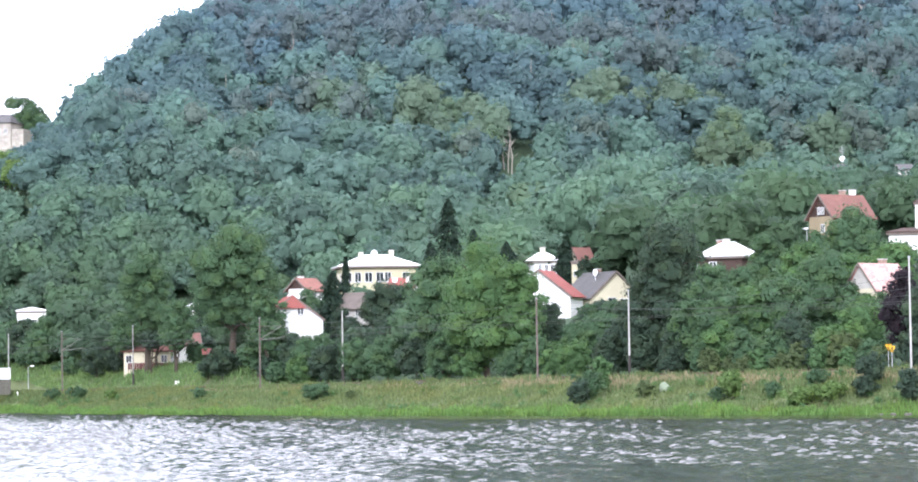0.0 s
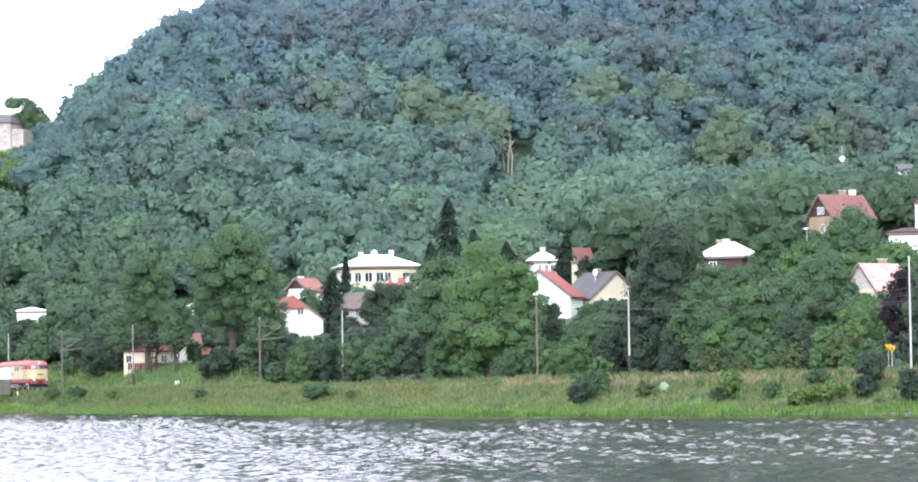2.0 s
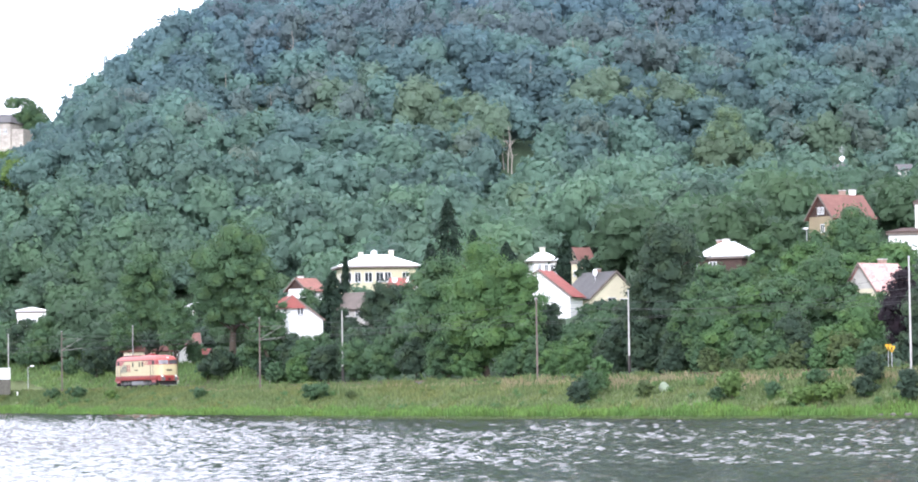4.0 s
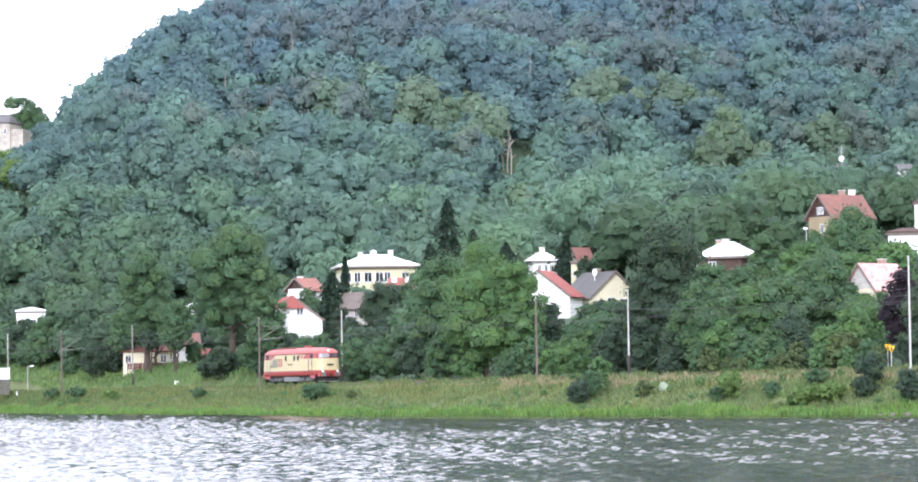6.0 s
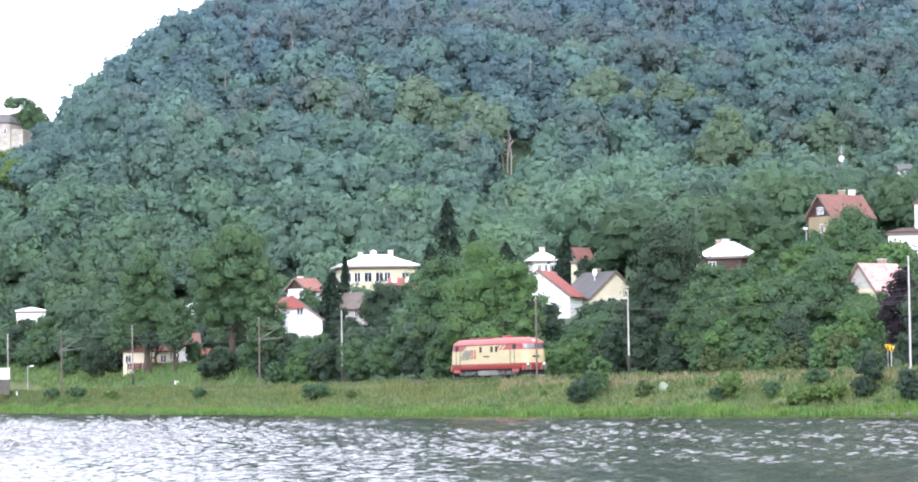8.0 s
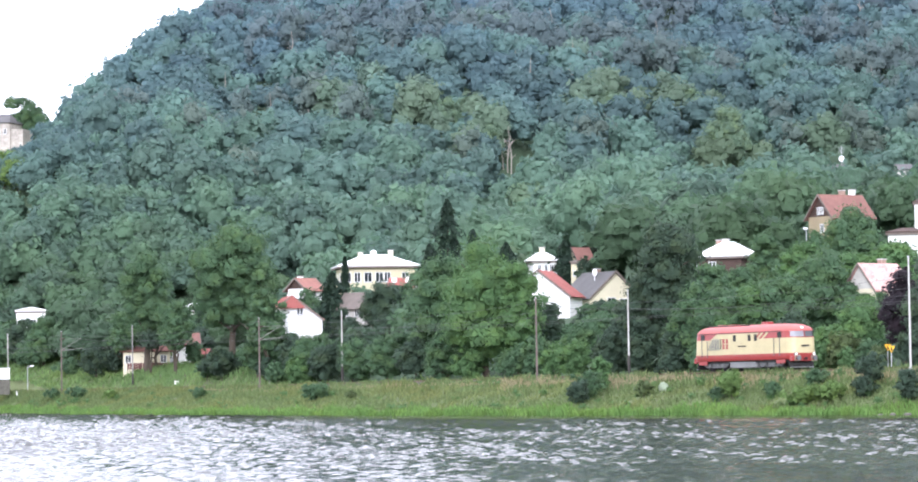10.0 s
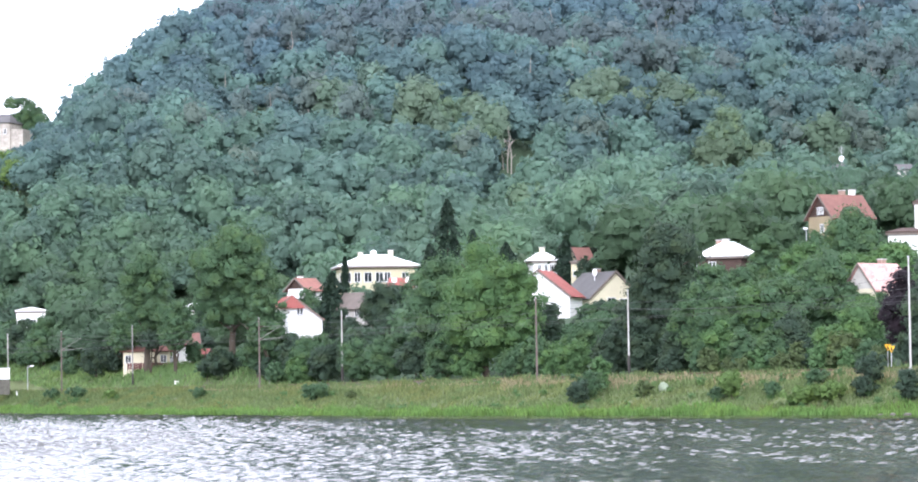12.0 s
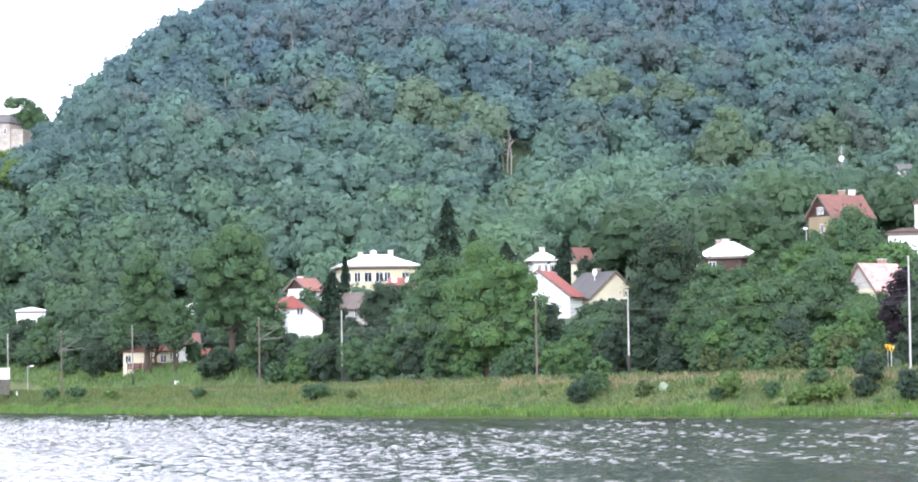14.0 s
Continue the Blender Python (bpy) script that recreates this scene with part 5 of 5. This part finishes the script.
# ---- woods on the hill ----
def woods():
    rng = np.random.default_rng(77)
    kinds = []
    for k in range(10):
        tall = rng.uniform(1.0, 1.5)
        c, br = crown_blobs(rng, 1.0, 1.4 * tall, 11, (0.36, 0.54), 0.22, (0.4, 0.68))
        kinds.append(blob_leaves(rng, c, br, 205, 0.2, 0.82, 0.6, (0.88, 1.3), 0.14, 0.3))
    sparse = []
    for k in range(4):
        c, br = crown_blobs(rng, 0.8, 2.0, 7, (0.4, 0.55), 0.15, (0.35, 0.62))
        sparse.append(blob_leaves(rng, c, br, 200, 0.14, 0.6, 0.5, (0.7, 1.25), 0.2))
    # leaf tones lightened and blued: the hill's haze is part of the colour
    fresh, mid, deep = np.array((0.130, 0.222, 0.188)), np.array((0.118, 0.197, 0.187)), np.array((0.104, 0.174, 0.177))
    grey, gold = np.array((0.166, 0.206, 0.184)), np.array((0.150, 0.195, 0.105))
    chunks, tints, facing = [], [], []
    spots = []
    y = 380.0
    while y < 775:
        x = -(y * 0.155 + 14) + rng.uniform(0, 4)
        while x < y * 0.155 + 14:
            spots.append((x + rng.normal(0, 1.0), y + rng.normal(0, 1.1)))
            x += 7.2 - 1.5 * max(0, min(1, (y - 600) / 130))
        y += 6.5 - 1.2 * max(0, min(1, (y - 600) / 130))
    for k in range(330):
        y = rng.uniform(495, 640)
        spots.append((rng.uniform(-0.165, -0.075) * y, y))
    for k in range(170):
        # the edge of the wood along the ridge
        y, p = rng.uniform(640, 775), rng.uniform(-12, -2.8)
        spots.append((-57 + (0.3 * (y - 733) - p) / 0.955, y))
    for px, py in spots:
        q, u = along(px, py)
        p = (px + 57) * -0.955 + (py - 733) * 0.3
        if p > -2.6 or u < (8.5 if q < -130 else 15):
            continue
        z = height(px, py)
        if p > -2.6 - 6.5 * step(48, 88, z):
            continue
        s = rng.uniform(4.0, 6.1) * (0.72 if u < 55 else 1.0)
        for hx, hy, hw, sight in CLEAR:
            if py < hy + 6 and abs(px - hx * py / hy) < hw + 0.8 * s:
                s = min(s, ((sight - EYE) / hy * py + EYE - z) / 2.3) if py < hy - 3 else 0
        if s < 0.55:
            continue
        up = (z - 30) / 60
        patch = noise.noise(Vector((px * 0.022, py * 0.03, 3)))
        s *= (1.0 - 0.22 * max(0, min(1, up))) * (1 - 0.45 * step(-14, -4, p))
        bare = rng.random() < (-0.02 + 0.42 * max(0, up) + 0.75 * patch * max(0.0, min(1.0, 2 * up)))
        bare = bare and p < -14
        if bare:
            quads, nrm = sparse[rng.integers(4)]
            col = grey * rng.uniform(0.7, 1.05) * 0.6 + mid * 0.4
        else:
            quads, nrm = kinds[rng.integers(10)]
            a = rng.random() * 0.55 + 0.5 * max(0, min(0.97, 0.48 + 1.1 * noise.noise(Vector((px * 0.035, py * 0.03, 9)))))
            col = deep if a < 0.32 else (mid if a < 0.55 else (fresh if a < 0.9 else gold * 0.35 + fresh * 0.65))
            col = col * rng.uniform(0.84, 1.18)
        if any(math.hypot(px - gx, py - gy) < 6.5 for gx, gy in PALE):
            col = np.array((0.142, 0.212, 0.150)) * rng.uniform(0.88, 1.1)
        # painted haze: crowns turn paler with distance and bluer up the slope
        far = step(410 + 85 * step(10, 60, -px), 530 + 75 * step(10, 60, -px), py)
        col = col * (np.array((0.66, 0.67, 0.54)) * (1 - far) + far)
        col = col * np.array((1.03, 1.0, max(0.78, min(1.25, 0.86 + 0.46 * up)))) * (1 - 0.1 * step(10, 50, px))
        ang = rng.uniform(0, 6.28)
        ca, sa = math.cos(ang), math.sin(ang)
        rot = np.array(((ca, -sa, 0), (sa, ca, 0), (0, 0, 1))).T
        chunks.append((quads @ rot) * (s, s, s * (rng.uniform(1.1, 1.35) if bare else rng.uniform(0.85, 1.2))) + (px, py, z + s * 0.25))
        facing.append(nrm @ rot)
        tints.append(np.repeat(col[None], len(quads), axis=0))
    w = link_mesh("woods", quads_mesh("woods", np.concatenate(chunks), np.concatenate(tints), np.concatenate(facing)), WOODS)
    tagged(w, "dense mixed green woodland with grey bare crowns on the hillside", "woods", kind="stuff")


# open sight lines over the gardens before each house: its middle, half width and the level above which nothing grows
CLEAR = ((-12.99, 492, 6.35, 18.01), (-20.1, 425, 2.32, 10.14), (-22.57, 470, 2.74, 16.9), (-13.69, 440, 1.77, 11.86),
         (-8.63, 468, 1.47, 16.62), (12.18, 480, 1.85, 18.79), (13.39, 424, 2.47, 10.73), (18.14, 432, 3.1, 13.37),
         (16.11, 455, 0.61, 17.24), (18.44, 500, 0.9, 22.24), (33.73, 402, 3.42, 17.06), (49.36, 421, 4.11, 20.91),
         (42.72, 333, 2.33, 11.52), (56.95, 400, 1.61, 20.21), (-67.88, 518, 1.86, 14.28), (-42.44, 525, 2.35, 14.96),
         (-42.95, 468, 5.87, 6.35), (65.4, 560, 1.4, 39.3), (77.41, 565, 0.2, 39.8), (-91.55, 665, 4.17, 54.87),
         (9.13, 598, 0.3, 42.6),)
woods()


def dead_tree(x, y, h, label):
    rng = np.random.default_rng(int(x * 7) % 1000 + 5)
    t = thing("dead_tree", pose(x, y, height(x, y)), label, "tree", "dead trees on the hillside")
    bm = trunk_bm(rng, h, 0.15, 9, h * 0.15)
    part("trunk", bm, DEADWOOD, t)


for x, y, h in ((9.29, 600, 8.68), (9.87, 598, 7.41), (8.54, 602, 6.71)):
    dead_tree(x, y, min(h, 14), "bleached leafless trunk standing among green crowns")


# pale leafless trunks scattered through the upper woods
snags = [o for o in scene.objects if o.name.startswith("dead_tree")]
srng = random.Random(8)
for i in range(54):
    y = srng.uniform(625, 725)
    x = srng.uniform(-0.075, 0.135) * y
    copy_thing(snags[i % 3], pose(x, y, height(x, y) + srng.uniform(-0.5, 1.8), 0, srng.uniform(-4, 4), srng.uniform(0, 360)))


# ---- grass on the bank ----
def blades(rng, q0, q1, count, urange, h0, h1, width, lean=0.25):
    q = rng.uniform(q0, q1, count)
    w = rng.random(count)
    pts = np.empty((count, 3))
    tuft = np.empty((count, 1))
    for i in range(count):
        u0, u1 = urange(q[i])
        x, y, _ = rail(q[i], u0 + (u1 - u0) * w[i])
        pts[i] = x, y, height(x, y) - 0.04
        tuft[i] = 1 + 0.8 * noise.noise(Vector((x * 0.55, y * 0.4, 2))) + 0.5 * noise.noise(Vector((x * 1.7, y * 1.1, 7)))
    h = rng.uniform(h0, h1, (count, 1)) * (0.7 + 0.6 * rng.random((count, 1))) * np.maximum(tuft, 0.3)
    a = rng.uniform(0, 6.283, count)
    t = np.c_[np.cos(a), np.sin(a), np.zeros(count)]
    side = t * width * rng.uniform(0.6, 1.4, (count, 1))
    d = np.c_[rng.normal(0, lean, count), rng.normal(0, lean, count), np.ones(count)] * h
    return np.stack([pts - side, pts + side, pts + d * 0.6 + side * 0.8 + d * (0.0, 0.0, 0.1), pts + d], axis=1)


rng = np.random.default_rng(5)
q = blades(rng, -150, 130, 90000, lambda q: (shore(q) + 0.8, -1.2), 0.22, 0.5, 0.06)
g = link_mesh("bank_grass", quads_mesh("bank_grass", q), GRASS)
tagged(g, "rough olive green meadow grass on the embankment", "grass", kind="stuff")
q = blades(rng, -150, 130, 32000, lambda q: (shore(q) - 0.25, shore(q) + 1.2 + 0.9 * math.sin(q * 0.37) * math.sin(q * 0.11)), 0.28, 0.68, 0.07, 0.22)
g = link_mesh("shore_grass", quads_mesh("shore_grass", q), SHORE)
tagged(g, "lush bright green grass along the waterline", "grass", kind="stuff")
q = blades(rng, -60, 130, 5000, lambda q: (-4.6, -2.2), 0.25, 0.5, 0.05)
q = np.concatenate([q, blades(rng, 18, 125, 6500, lambda q: (-4.6 - 1.4 * math.sin(q * 0.3) - 0.8 * math.sin(q * 0.83), -2.4), 0.3, 0.7, 0.05)])
g = link_mesh("dry_grass", quads_mesh("dry_grass", q), DRY)
tagged(g, "tall straw-coloured grass heads beside the track", "grass", kind="stuff")
chunks = []
for i in range(200):
    qq = rng.uniform(-130, 125) if i % 3 else rng.uniform(30, 125)
    w = rng.random()
    x, y, _ = rail(qq, shore(qq) + 1.2 + (-3.2 - shore(qq) - 1.2) * w)
    r = rng.uniform(0.25, 0.75)
    c, br = crown_blobs(rng, r, r * rng.uniform(0.9, 1.8), 6, rough=0.6)
    chunks.append(blob_leaves(rng, c, br, 60, 0.17)[0] + (x, y, height(x, y) - 0.1))
g = link_mesh("bank_weeds", quads_mesh("bank_weeds", np.concatenate(chunks)), LEAF["bright"])
tagged(g, "low clumps of leafy green weeds on the bank", "weeds", kind="stuff")
q = blades(rng, -150, 130, 32000, lambda q: (-3.2, -1.25), 0.45, 0.72, 0.06)
g = link_mesh("verge_grass", quads_mesh("verge_grass", q), GRASS)
tagged(g, "tufted green grass along the ballast edge", "grass", kind="stuff")
q = np.concatenate([blades(rng, -58, 130, 17000, lambda q: (5.6, 9.5), 0.35, 0.85, 0.07), blades(rng, -190, -58, 16000, lambda q: (4.6, 15), 0.3, 0.7, 0.09), blades(rng, -210, -95, 14000, lambda q: (-2, 30), 0.25, 0.55, 0.1)])
g = link_mesh("verge_weeds", quads_mesh("verge_weeds", q), WEEDS)
tagged(g, "tall green weeds beyond the track", "weeds", kind="stuff")


# ---- what moves ----
def loco_rows():
    rows = []
    for i in range(29):
        t = i * 0.5
        q = 24.68 * (t - 7.5) - (0.0917 if t < 7.5 else 0.05) * (t - 7.5) ** 2
        x, y, a = rail(q)
        rows.append((t, pose(x, y, rail_z(q), 0, 0, 180 + math.degrees(a)) @ pose(0, 0, 0, math.degrees(0.0023))))
    return rows


def motions():
    walk(loco, loco_rows())
    walk(water, [(t, pose(0.35 * t, -0.12 * t, 0)) for t in (0.0, 3.5, 7.0, 10.5, 14.0)])


motions()
